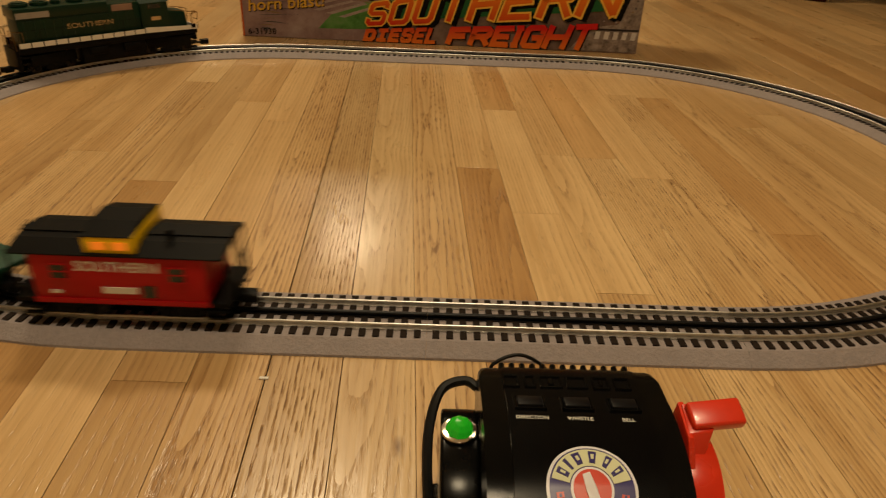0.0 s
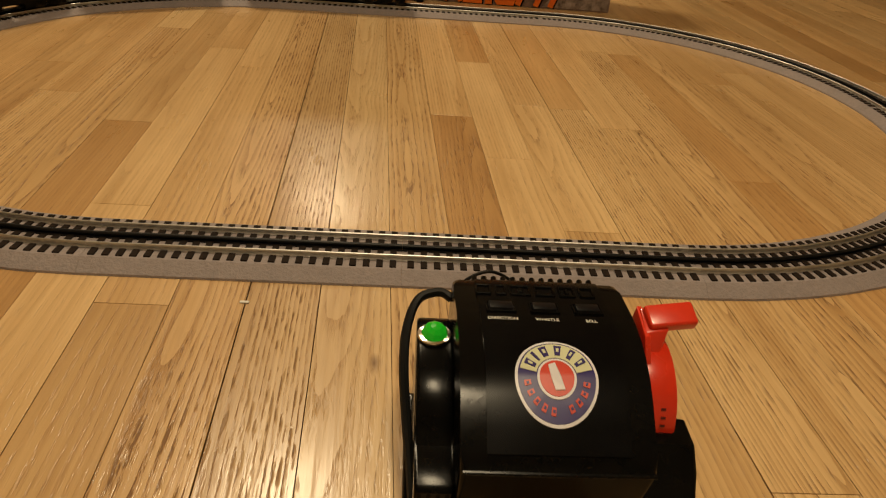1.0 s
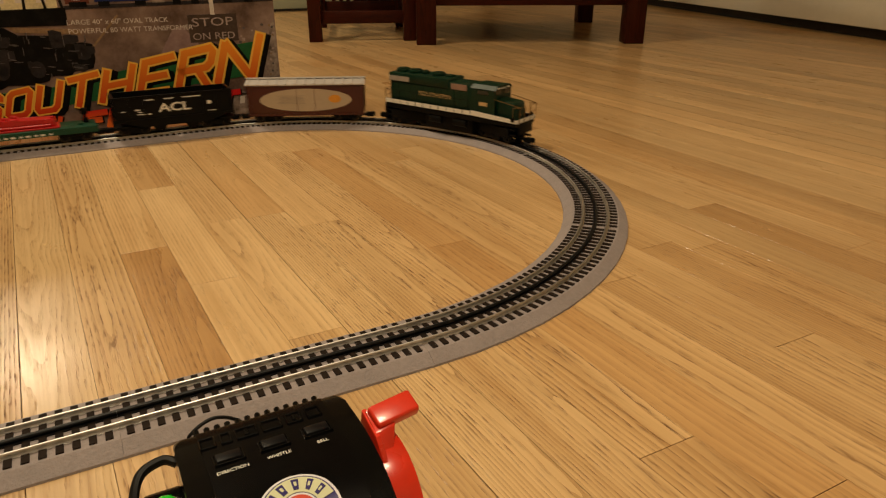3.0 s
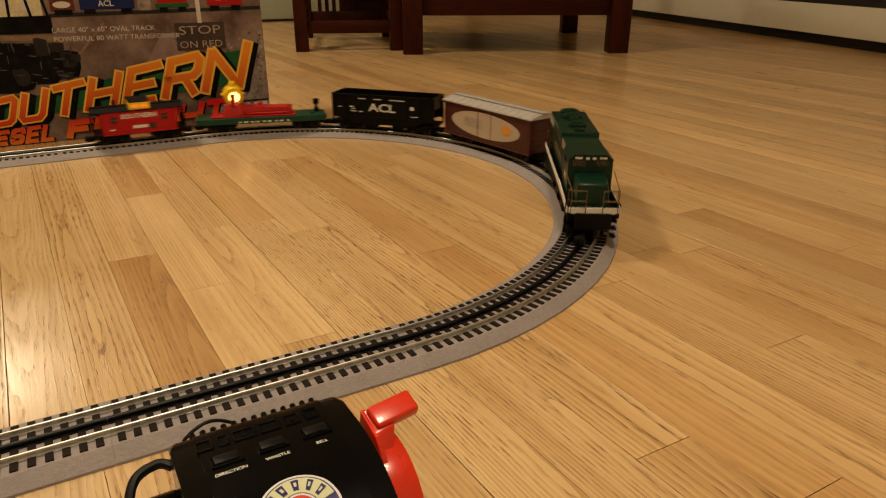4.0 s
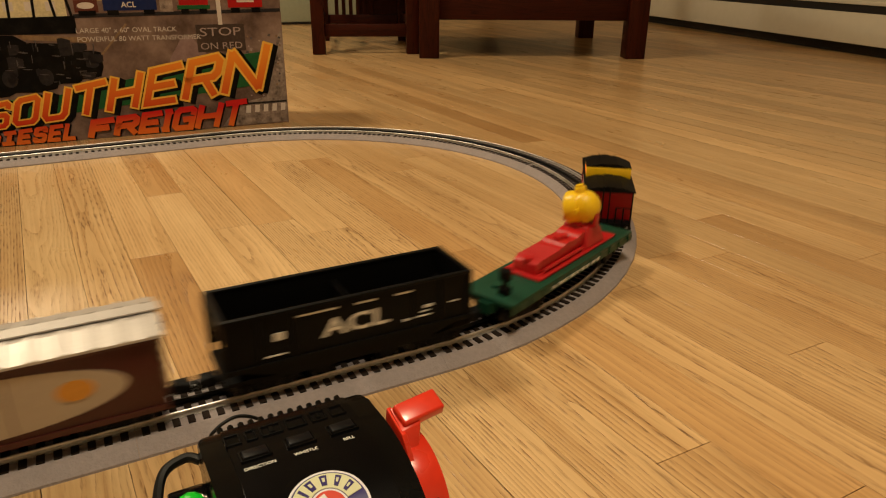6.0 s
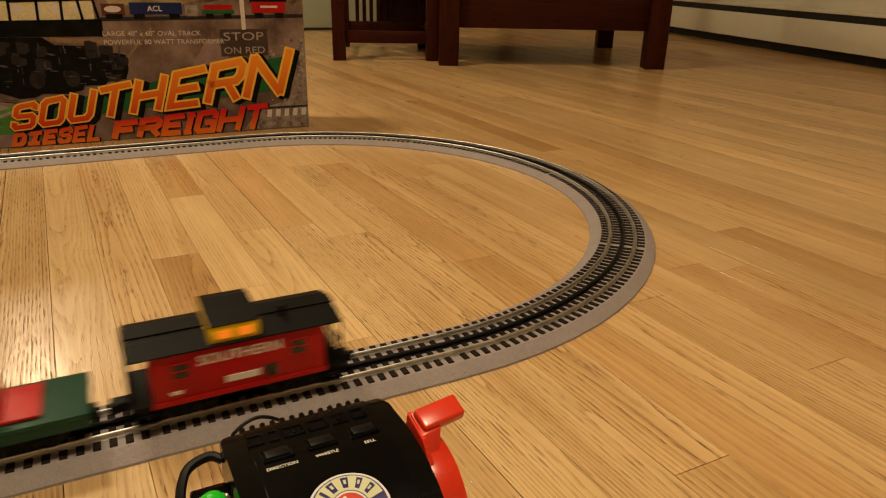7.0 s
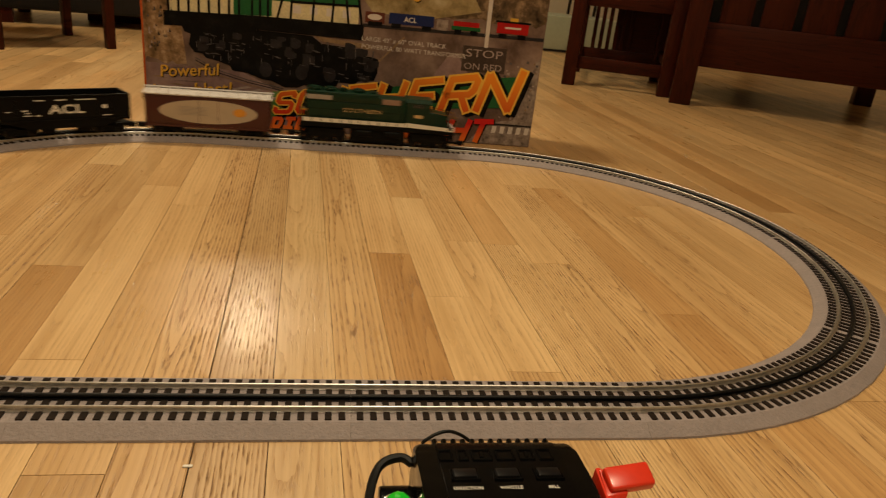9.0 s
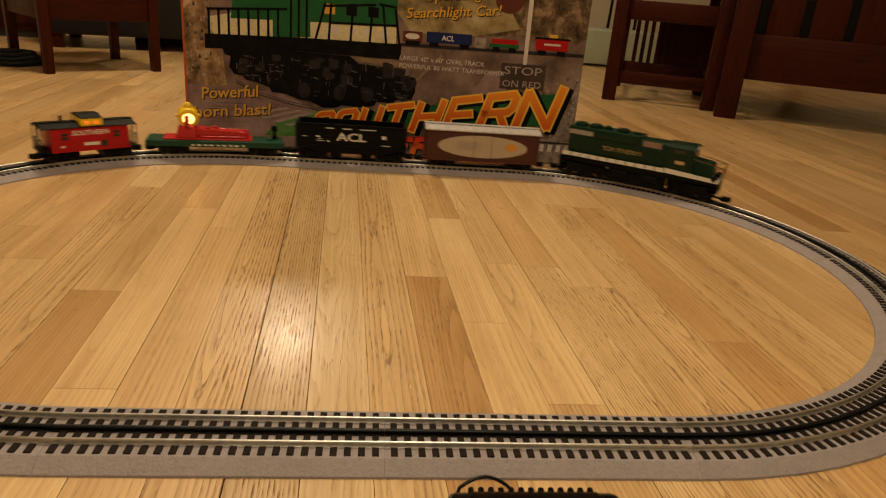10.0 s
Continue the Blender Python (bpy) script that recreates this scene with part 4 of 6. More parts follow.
def transformer():
    ob = thing("transformer", "black plastic toy train transformer with red throttle lever", "controller")
    x0, x1 = 0.0285, 0.1235
    prof = [(-0.625, 0.004)] + PACK_TOP + [(-0.7535, 0.0790), (-0.7330, 0.004)]
    housing = part("housing", shell(x0, x1, prof, 0.0040), BLACK, ob, "glossy black housing with a curved top", smooth=40)
    # raised centre panel between two side bands
    prof2 = [(y, z + 0.0009) for y, z in PACK_TOP[1:-1]]
    prof2 = prof2 + [(y, z - 0.002) for y, z in reversed(PACK_TOP[1:-1])]
    part("centre_panel", shell(x0 + 0.0125, x1 - 0.0125, prof2), PANELBLACK, housing, smooth=40)
    for i in range(13):
        x = 0.0400 + i * 0.0056
        part("vent_fin", box_bm(x, x + 0.0032, -0.6330, -0.6246, 0.086, 0.0984, bevel=0.0009, seg=1), BLACK, housing)
    # a sunken strip with raised outlines of plain blocks
    z, sl = on_top(-0.6465)
    strip = Matrix.Translation((0, -0.6465, z)) @ Matrix.Rotation(math.atan(sl), 4, "X")
    for i, w in enumerate((0.0085, 0.0060, 0.0118, 0.0110, 0.0090, 0.0085)):
        x = 0.0405 + (0.0, 0.0110, 0.0190, 0.0330, 0.0465, 0.0580)[i]
        fr = bmesh.new()
        for q in ((x, x + 0.0011, -0.0056, 0.0056), (x + w - 0.0011, x + w, -0.0056, 0.0056), (x, x + w, -0.0056, -0.0045), (x, x + w, 0.0045, 0.0056)):
            add_box(fr, *q, -0.001, 0.0019, bevel=0.0004, seg=1)
        if i in (2, 4):
            add_box(fr, x + w * 0.4, x + w * 0.62, -0.0028, 0.0028, -0.001, 0.0019, bevel=0.0004, seg=1)
        part("raised_outline", moved(fr, strip), BLACK, housing, "raised plain black block outline")
    for i, word in enumerate(("DIRECTION", "WHISTLE", "BELL")):
        xc = 0.0525 + i * 0.0235
        z, sl = on_top(-0.6660)
        m = Matrix.Translation((xc, -0.6660, z + 0.0009)) @ Matrix.Rotation(math.atan(sl), 4, "X")
        fr = bmesh.new()
        for a in ((-0.0080, -0.0070, -0.0056, 0.0056), (0.0070, 0.0080, -0.0056, 0.0056), (-0.0080, 0.0080, -0.0056, -0.0047), (-0.0080, 0.0080, 0.0047, 0.0056)):
            add_box(fr, *a, -0.001, 0.0008, bevel=0.0002, seg=1)
        part("button_frame", moved(fr, m), BLACK, housing)
        part("button", moved(box_bm(-0.0064, 0.0064, -0.0041, 0.0041, -0.001, 0.0017, bevel=0.0007), m), BLACKMATT, housing, "black push button")
        z, sl = on_top(-0.6785)
        m = Matrix.Translation((xc, -0.6790, z + 0.00125)) @ Matrix.Rotation(math.atan(sl), 4, "X")
        part("lettering", moved(text_bm(word, 0.0025, bold=0.012, stretch=0.86), m), WHITE, housing, "white lettering", smooth=None)

    def on_panel(dx, dy, lift):
        y = -0.7165 + dy
        z, _ = on_top(y)
        return (0.0760 + dx, y, z + 0.0009 + lift)

    def badge(r0, r1, a0, a1, lift, material, name, label=""):
        bm = bmesh.new()
        n = max(4, int((a1 - a0) / 6))
        rs = [r0 + (r1 - r0) * k / 3 for k in range(4)]
        g = [[bm.verts.new(on_panel(r * math.cos(radians(a0 + (a1 - a0) * i / n)), r * 1.0 * math.sin(radians(a0 + (a1 - a0) * i / n)), lift)) for i in range(n + 1)] for r in rs]
        for k in range(3):
            for i in range(n):
                bm.faces.new((g[k][i], g[k][i + 1], g[k + 1][i + 1], g[k + 1][i]))
        bmesh.ops.remove_doubles(bm, verts=bm.verts, dist=1e-6)
        r = bmesh.ops.extrude_face_region(bm, geom=list(bm.faces))
        bmesh.ops.translate(bm, vec=(0, 0, -0.0003), verts=[v for v in r["geom"] if isinstance(v, bmesh.types.BMVert)])
        return part(name, bm, material, housing, label, smooth=30)

    badge(0.0003, 0.0208, 0, 360, 0.0006, LOGO_WHITE, "badge_rim", "white round badge rim")
    badge(0.0003, 0.0194, 0, 360, 0.0009, LOGO_NAVY, "badge_ring", "navy badge ring")
    badge(0.0103, 0.0186, 14, 166, 0.0012, LOGO_CREAM, "badge_band", "cream upper badge band")
    badge(0.0003, 0.0098, 0, 360, 0.0012, LOGO_WHITE, "badge_disc", "white inner disc")
    badge(0.0003, 0.0086, 0, 360, 0.0015, LOGO_RED, "badge_centre", "red badge centre")
    for i, half in enumerate((5.0, 2.6, 6.6, 6.4, 5.2, 4.6)):
        a = (151, 133, 112, 84, 57, 33)[i]
        badge(0.0116, 0.0174, a - half, a + half, 0.0015, LOGO_NAVY, "badge_bar")
        if half > 4:
            badge(0.0134, 0.0158, a - half * 0.42, a + half * 0.42, 0.0017, LOGO_CREAM, "badge_bar")
    for i in range(10):
        if i == 5:
            continue
        a = 190 + i * 17.6
        badge(0.0132, 0.0166, a - 4.4, a + 4.4, 0.0013, LOGO_RED, "badge_bar")
        badge(0.0143, 0.0155, a - 1.8, a + 3.0, 0.0015, LOGO_NAVY, "badge_bar")
    # a pale slanting stroke on the red centre
    mark = bmesh.new()
    ring = [on_panel(x, y, 0.0021) for x, y in ((-0.0040, 0.0058), (-0.0006, 0.0070), (0.0018, 0.0005), (0.0036, -0.0058), (-0.0012, -0.0062), (-0.0030, -0.0005))]
    top = [mark.verts.new(q) for q in ring]
    low = [mark.verts.new((x, y, z - 0.0006)) for x, y, z in ring]
    mark.faces.new(top)
    for i in range(len(top)):
        mark.faces.new((low[i], low[(i + 1) % len(top)], top[(i + 1) % len(top)], top[i]))
    part("badge_mark", mark, LOGO_WHITE, housing, "pale stroke", smooth=None)
    # wings and base
    part("base", box_bm(0.0050, 0.1560, -0.7490, -0.6270, 0, 0.0085, bevel=0.0035, seg=3), BLACK, ob)
    wing = [(-0.635, 0.006), (-0.638, 0.083), (-0.646, 0.0875), (-0.662, 0.0882), (-0.680, 0.086), (-0.696, 0.079), (-0.708, 0.068), (-0.714, 0.060), (-0.736, 0.058), (-0.739, 0.055), (-0.731, 0.006)]
    left = part("left_side_box", shell(0.0095, 0.0288, wing, 0.0018), BLACK, ob, smooth=40)
    ribs = bmesh.new()
    for i in range(4):
        add_box(ribs, 0.0110 + i * 0.0045, 0.0132 + i * 0.0045, -0.7390, -0.7320, 0.008, 0.055, bevel=0.0006)
    part("side_ribs", ribs, BLACK, left)
    wing2 = [(-0.635, 0.006), (-0.638, 0.050), (-0.655, 0.054), (-0.690, 0.054), (-0.708, 0.071), (-0.7240, 0.0700), (-0.733, 0.060), (-0.741, 0.050), (-0.732, 0.006)]
    right = part("right_side_box", shell(0.1232, 0.1495, wing2, 0.0018), BLACK, ob, smooth=40)
    ribs = bmesh.new()
    for i in range(4):
        add_box(ribs, 0.1300 + i * 0.0048, 0.1324 + i * 0.0048, -0.7415, -0.7330, 0.008, 0.049, bevel=0.0006)
    part("side_ribs", ribs, BLACK, right)
    part("front_lip", tube_bm([(x0 + 0.001, -0.7528, 0.0803), (0.076, -0.7531, 0.0803), (x1 - 0.001, -0.7528, 0.0803)], 0.0012), BLACK, housing)
    for x in (0.0125, 0.1490):
        part("screw_boss", cyl_bm(0.0042, 0.0030, pose(x, -0.7430, 0.0092), seg=18, bevel=0.0008), BLACK, ob)
    # green pilot lamp
    ring = bmesh.new()
    add_cyl(ring, 0.0094, 0.0022, pose(0.0188, -0.6600, 0.0890), seg=28, bevel=0.0007)
    part("lamp_ring", ring, CHROME, left, "chrome lamp ring")
    dome = bmesh.new()
    bmesh.ops.create_uvsphere(dome, u_segments=9, v_segments=7, radius=0.0074, matrix=pose(0.0188, -0.6600, 0.0895, 8, 5, 10))
    part("pilot_lamp", dome, GREENLIT, left, "lit green faceted pilot lamp", smooth=None)
    # throttle
    th = bmesh.new()
    add_cyl(th, 0.0345, 0.0180, pose(0.1325, -0.6830, 0.0650, 0, 90, 0), seg=48, bevel=0.0018)
    lever = part("throttle_lever", th, RED, ob, "bright red throttle lever")
    arm = bmesh.new()
    low = [(0.1245, -0.6940, 0.088), (0.1325, -0.6940, 0.088), (0.1365, -0.6680, 0.090), (0.1245, -0.6680, 0.090)]
    high = [(0.1270, -0.6860, 0.1080), (0.1385, -0.6850, 0.1090), (0.1460, -0.6700, 0.1140), (0.1275, -0.6700, 0.1125)]
    a, b = [arm.verts.new(q) for q in low], [arm.verts.new(q) for q in high]
    arm.faces.new(a)
    arm.faces.new(b)
    for i in range(4):
        arm.faces.new((a[i], a[(i + 1) % 4], b[(i + 1) % 4], b[i]))
    bmesh.ops.bevel(arm, geom=list(arm.edges), offset=0.0008, segments=2, affect="EDGES", profile=0.5)
    part("lever_arm", arm, RED, lever)
    part("lever_web", shell(0.1262, 0.1292, [(-0.664, 0.094), (-0.700, 0.090), (-0.696, 0.098), (-0.688, 0.1075), (-0.668, 0.1115)], 0.0006), RED, lever)
    part("lever_grip", moved(box_bm(-0.0128, 0.0128, -0.0066, 0.0066, -0.0036, 0.0036, bevel=0.0016, seg=3), pose(0.1412, -0.6768, 0.1118, 22, -5, 5)), RED, lever)
    for i in range(7):
        a = radians(-12 + i * 7)
        part("scale_bar", moved(box_bm(-0.0012, 0.0012, -0.0006, 0.0006, 0, 0.0003), Matrix.Translation((0.1340, -0.6830 - 0.0347 * math.cos(a), 0.0650 + 0.0347 * math.sin(a))) @ pose(0, 0, 0, 90 - math.degrees(a), 0, 0)), TRAINDARK, lever)
    # the housing narrows towards its front, and the throttle side follows it
    for o in (housing, *housing.children):
        for v in o.data.vertices:
            v.co.x -= (v.co.x - x0) / (x1 - x0) * 0.0070 * max(0.0, min(1.0, (-0.627 - v.co.y) / 0.125))
    for o in (left, *left.children):
        for v in o.data.vertices:
            v.co.z -= 0.006 * v.co.z / 0.089
            v.co.y -= 0.002
    for o in (right, lever, *right.children, *lever.children):
        for v in o.data.vertices:
            v.co.x -= 0.0035
    # cords
    part("mains_cord", tube_bm([(0.029, -0.632, 0.086), (0.022, -0.629, 0.088), (0.010, -0.634, 0.086), (0.0040, -0.650, 0.078), (0.0030, -0.670, 0.066), (0.0055, -0.692, 0.048), (0.0085, -0.712, 0.034), (0.0100, -0.738, 0.024), (0.0040, -0.760, 0.011), (-0.008, -0.788, 0.0034), (-0.03, -0.84, 0.0030), (-0.08, -0.93, 0.0030)], 0.0027), CORD, ob, "black mains cord")
    part("track_wire", tube_bm([(0.040, -0.623, 0.040), (0.038, -0.608, 0.075), (0.042, -0.605, 0.0830), (0.055, -0.602, 0.0860), (0.068, -0.603, 0.0800), (0.073, -0.605, 0.070), (0.072, -0.623, 0.045)], 0.0011), CORD, ob, "thin black track wire")


TRAINDARK = mat("scale_print", (0.10, 0.008, 0.006), 0.5)
transformer()


# ---- furniture ----
# upholstery so dark that its colour includes the shade under the sofa
DARKVOID = mat("dark_void_upholstery", (0.006, 0.004, 0.003), 0.9, vary=0.3, scale=60, bump=0.3, bump_scale=500)
TILE = mat("pale_green_tile", (0.42, 0.47, 0.36), 0.3, vary=0.08, scale=6)
GREYCLOTH = mat("grey_cloth", (0.30, 0.26, 0.21), 0.9, vary=0.15, scale=30, bump=0.3, bump_scale=400)
WIRE_BLACK = mat("black_iron", (0.012, 0.011, 0.010), 0.5, 0.4)


def leg(parent, x, y, s, h, name="leg", taper=0.0):
    bm = box_bm(x - s / 2, x + s / 2, y - s / 2, y + s / 2, 0, h, bevel=0.003)
    if taper:
        for v in bm.verts:
            if v.co.z < h / 2:
                v.co.x, v.co.y = x + (v.co.x - x) * (1 - taper), y + (v.co.y - y) * (1 - taper)
    return part(name, bm, MISSION, parent)


def armchair():
    """A broad slatted armchair seen from outside its arm."""
    ob = thing("armchair", "dark red-stained slatted oak armchair with a deep lower rail", "armchair", at=pose(1.2380, 1.4700, 0, 0, 0, -25.5))
    w, d, s = 0.79, 0.80, 0.075
    for x, y in ((0, 0), (w, 0), (0, d), (w, d)):
        leg(ob, x, y, s, 0.60 if y == 0 else 0.95)
    for y in (0, d):
        part("lower_rail", box_bm(s / 2, w - s / 2, y - 0.011, y + 0.011, 0.138, 0.292, bevel=0.003), MISSION_X, ob)
        part("upper_rail", box_bm(s / 2, w - s / 2, y - 0.011, y + 0.011, 0.500, 0.560, bevel=0.003), MISSION_X, ob)
        for i in range(5):
            x = s / 2 + 0.035 + i * 0.135
            part("slat", box_bm(x, x + 0.105, y - 0.006, y + 0.006, 0.292, 0.500, bevel=0.001), MISSION, ob)
    for x in (0, w):
        part("side_rail", box_bm(x - 0.011, x + 0.011, s / 2, d - s / 2, 0.138, 0.292, bevel=0.003), MISSION, ob)
        part("side_rail", box_bm(x - 0.011, x + 0.011, s / 2, d - s / 2, 0.500, 0.560, bevel=0.003), MISSION, ob)
    part("arm", box_bm(-0.06, w + 0.06, -0.07, 0.07, 0.600, 0.625, bevel=0.004), MISSION_X, ob)
    # unseen board added to keep bounced light out from under the chair
    part("dust_cover", box_bm(0.012, w - 0.012, 0.012, d - 0.012, 0.142, 0.150), DARKVOID, ob, "added dark board under the seat against bounced light")
    part("seat_cushion", box_bm(0.02, w - 0.02, 0.02, d - 0.02, 0.270, 0.43, bevel=0.03, seg=3), DARKVOID, ob, "dark seat cushion")


def end_table():
    ob = thing("end_table", "dark stained oak end table with slatted side", "side table", at=pose(0.8900, 1.7350, 0, 0, 0, -21.0))
    w, d, s = 0.366, 0.52, 0.050
    for x, y in ((0, 0), (w, 0), (0, d), (w, d)):
        leg(ob, x, y, s, 0.52)
    for y in (0, d):
        part("stretcher", box_bm(s / 2, w - s / 2, y - 0.010, y + 0.010, 0.066, 0.113, bevel=0.002), MISSION_X, ob)
        part("top_rail", box_bm(s / 2, w - s / 2, y - 0.010, y + 0.010, 0.300, 0.370, bevel=0.002), MISSION_X, ob)
    for x in (0, w):
        part("side_stretcher", box_bm(x - 0.010, x + 0.010, s / 2, d - s / 2, 0.100, 0.130, bevel=0.002), MISSION, ob)
        part("side_rail", box_bm(x - 0.010, x + 0.010, s / 2, d - s / 2, 0.300, 0.370, bevel=0.002), MISSION, ob)
    for i in range(6):
        x = 0.055 + i * 0.032
        part("slat", box_bm(x, x + 0.017, d - 0.005, d + 0.005, 0.113, 0.300, bevel=0.001), MISSION, ob)
    # added panel; stands in for the shadows between the right-hand slats
    part("back_panel", box_bm(0.16, w - s / 2, d + 0.008, d + 0.016, 0.113, 0.300), MISSION_X, ob)
    part("tabletop", box_bm(-0.04, w + 0.04, -0.04, d + 0.04, 0.52, 0.545, bevel=0.004), MISSION_X, ob)


def coffee_table():
    ob = thing("coffee_table", "dark stained oak coffee table with a deep apron", "coffee table", at=pose(-1.0600, 1.4350, 0, 0, 0, 40.0))
    w, d, s = 0.345, 0.36, 0.036
    for x, y in ((0, 0), (w, 0), (0, d), (w, d)):
        leg(ob, x, y, s, 0.40, taper=0.2)
    for y in (0, d):
        part("apron", box_bm(s / 2, w - s / 2, y - 0.010, y + 0.010, 0.166, 0.285, bevel=0.002), MISSION_X, ob)
    for x in (0, w):
        part("side_apron", box_bm(x - 0.010, x + 0.010, s / 2, d - s / 2, 0.166, 0.285, bevel=0.002), MISSION, ob)
    part("tabletop", box_bm(-0.04, w + 0.04, -0.04, d + 0.04, 0.40, 0.425, bevel=0.004), MISSION_X, ob)


def far_things():
    cab = thing("sideboard", "dark red-brown wooden sideboard against the wall", "sideboard", at=pose(-1.90, 2.42, 0, 0, 0, 12))
    part("carcass", box_bm(0, 0.42, 0, 0.40, 0.03, 0.75, bevel=0.004), MISSION, cab)
    part("plinth", box_bm(0.01, 0.41, 0.012, 0.39, 0, 0.03), DARKBASE_GAP, cab)
    part("sideboard_door", box_bm(0.02, 0.40, -0.012, 0, 0.06, 0.70, bevel=0.003), MISSION, cab)
    sh = thing("media_bench", "low dark red bench with a pale shelf and loose cable", "bench", at=pose(-1.15, 2.55, 0, 0, 0, 4))
    part("bench_front", box_bm(0, 0.8, 0, 0.02, 0.0, 0.12, bevel=0.002), MISSION_X, sh)
    part("bench_top", box_bm(0, 0.8, 0, 0.4, 0.12, 0.14, bevel=0.002), MISSION_X, sh)
    part("shelf_board", box_bm(0, 0.8, 0.10, 0.4, 0.165, 0.185, bevel=0.002), TILE, sh, "pale shelf board")
    part("bench_back", box_bm(0, 0.8, 0.36, 0.40, 0.14, 0.50), MISSION_X, sh)
    part("loose_cable", tube_bm([(0.12, 0.05, 0.145), (0.2, 0.06, 0.158), (0.28, 0.05, 0.150), (0.36, 0.08, 0.145)], 0.004), CORD, sh)
    so = thing("sofa", "dark low sofa standing beyond the coffee table", "sofa", at=pose(-1.45, 2.12, 0, 0, 0, 14))
    part("sofa_base", box_bm(0.08, 0.72, 0.02, 0.6, 0.055, 0.42, bevel=0.02), DARKVOID, so)
    for x, y in ((0.12, 0.06), (0.68, 0.06), (0.12, 0.55), (0.68, 0.55)):
        part("sofa_foot", box_bm(x - 0.025, x + 0.025, y - 0.025, y + 0.025, 0, 0.06), MISSION, so)
    strap = thing("coiled_strap", "black coiled cable lying on the floor", "cable")
    for k in range(3):
        pts = [(-1.262 + (0.100 - 0.012 * k) * math.cos(a), 1.610 + (0.085 - 0.01 * k) * math.sin(a), 0.010 + 0.012 * k) for a in (2 * math.pi * i / 18 for i in range(19))]
        part("coil", tube_bm(pts, 0.0095), CORD, strap)
    he = thing("hearth_block", "low pale green tiled block at the edge of the boards", "hearth", at=pose(1.02, 3.14, 0, 0, 0, -4))
    part("tile_face", box_bm(0, 0.62, 0, 0.5, 0.012, 0.20, bevel=0.006), TILE, he)
    part("tile_foot", box_bm(0, 0.62, 0.004, 0.5, 0, 0.012), DARKBASE_GAP, he)
    ch = thing("iron_chair", "slim black iron chair with a pale cushion", "chair", at=pose(1.42, 4.1, 0, 0, 0, 10))
    for x in (0, 0.42):
        for y in (0, 0.4):
            part("chair_leg", cyl_bm(0.011, 0.44, pose(x, y, 0.22, 4, 0, 0), seg=10), WIRE_BLACK, ch)
    part("chair_seat", box_bm(-0.03, 0.45, -0.03, 0.43, 0.43, 0.50, bevel=0.02, seg=3), GREYCLOTH, ch, "pale cushion")


def crumb(x, y, s, z=0.0, where="the floor"):
    ob = part("paper_scrap", box_bm(x - s, x + s, y - s * 0.4, y + s * 0.4, z, z + 0.0012, bevel=0.0004, seg=1), WHITE)
    tagged(ob, "tiny pale scrap lying on " + where, "scrap")


crumb(-0.118, -0.528, 0.0035)
crumb(-0.0128, -0.4415, 0.0019, BED, "the grey roadbed")
armchair()
end_table()
coffee_table()
far_things()


# ---- the train ----
TRAIN = []
GREEN = mat("dark_green_paint", (0.0030, 0.0220, 0.0110), 0.34, vary=0.12, scale=40, spec=0.25)
FLATGREEN = mat("deck_green_plastic", (0.008, 0.052, 0.030), 0.4, vary=0.12, scale=40, spec=0.25)
CARRED = mat("car_red_plastic", (0.40, 0.006, 0.010), 0.36, vary=0.1, scale=40, spec=0.25)
BRIGHTRED = mat("bright_red_plastic", (0.46, 0.010, 0.012), 0.36, vary=0.1, scale=40)
BROWN = mat("maroon_plastic", (0.058, 0.0095, 0.0070), 0.42, vary=0.12, scale=40)
SILVER = mat("silver_roof", (0.50, 0.47, 0.45), 0.42, 0.25, vary=0.12, scale=50)
TAN = mat("tan_print", (0.44, 0.36, 0.27), 0.5, vary=0.06)
SUNPRINT = mat("orange_print", (0.62, 0.27, 0.03), 0.5)
GREYGRILLE = mat("grey_grille", (0.30, 0.27, 0.24), 0.5, vary=0.2, scale=90)
PINKGRILLE = mat("brown_grille", (0.26, 0.16, 0.12), 0.5, vary=0.2, scale=90)
TRAINBLACK = mat("train_black", (0.004, 0.004, 0.004), 0.5, vary=0.25, scale=50, spec=0.1)
YELLOW = mat("yellow_plastic", (0.85, 0.55, 0.01), 0.34, vary=0.06)
GOLD = mat("gold_print", (0.56, 0.38, 0.17), 0.45)
GLASSDARK = mat("dark_window", (0.012, 0.016, 0.015), 0.1, vary=0.1)
HANDRAIL = mat("handrail_wire", (0.18, 0.10, 0.03), 0.35, 0.6)
WHEEL = mat("wheel_metal", (0.035, 0.033, 0.03), 0.4, 0.8)
LIT = glow("lit_lens", (1.0, 0.60, 0.16), 3.0)
# red-orange window colour with some emission added to it
GLOWWIN = glow("glowing_window", (0.95, 0.24, 0.02), 0.42)


def side_text(parent, body, h, x, y_side, z, material, label="", shear=0.0, stretch=1.0, bold=0.0, name="lettering"):
    """Letters on both sides of a car, each readable from its own side."""
    for s in (1, -1):
        bm = text_bm(body, h, shear=shear, stretch=stretch, bold=bold)
        rot = pose(x, -y_side, z, 90, 0, 0) if s == 1 else pose(x, y_side, z, 90, 0, 180)
        part(name, moved(bm, rot), material, parent, label, smooth=None)


def side_bar(parent, x0, x1, z0, z1, y, material, name="lettering_bar", label="", sides=(1, -1)):
    for s in sides:
        part(name, box_bm(x0, x1, *sorted((s * (y - 0.0002), s * (y + 0.0005))), z0, z1), material, parent, label, smooth=None)


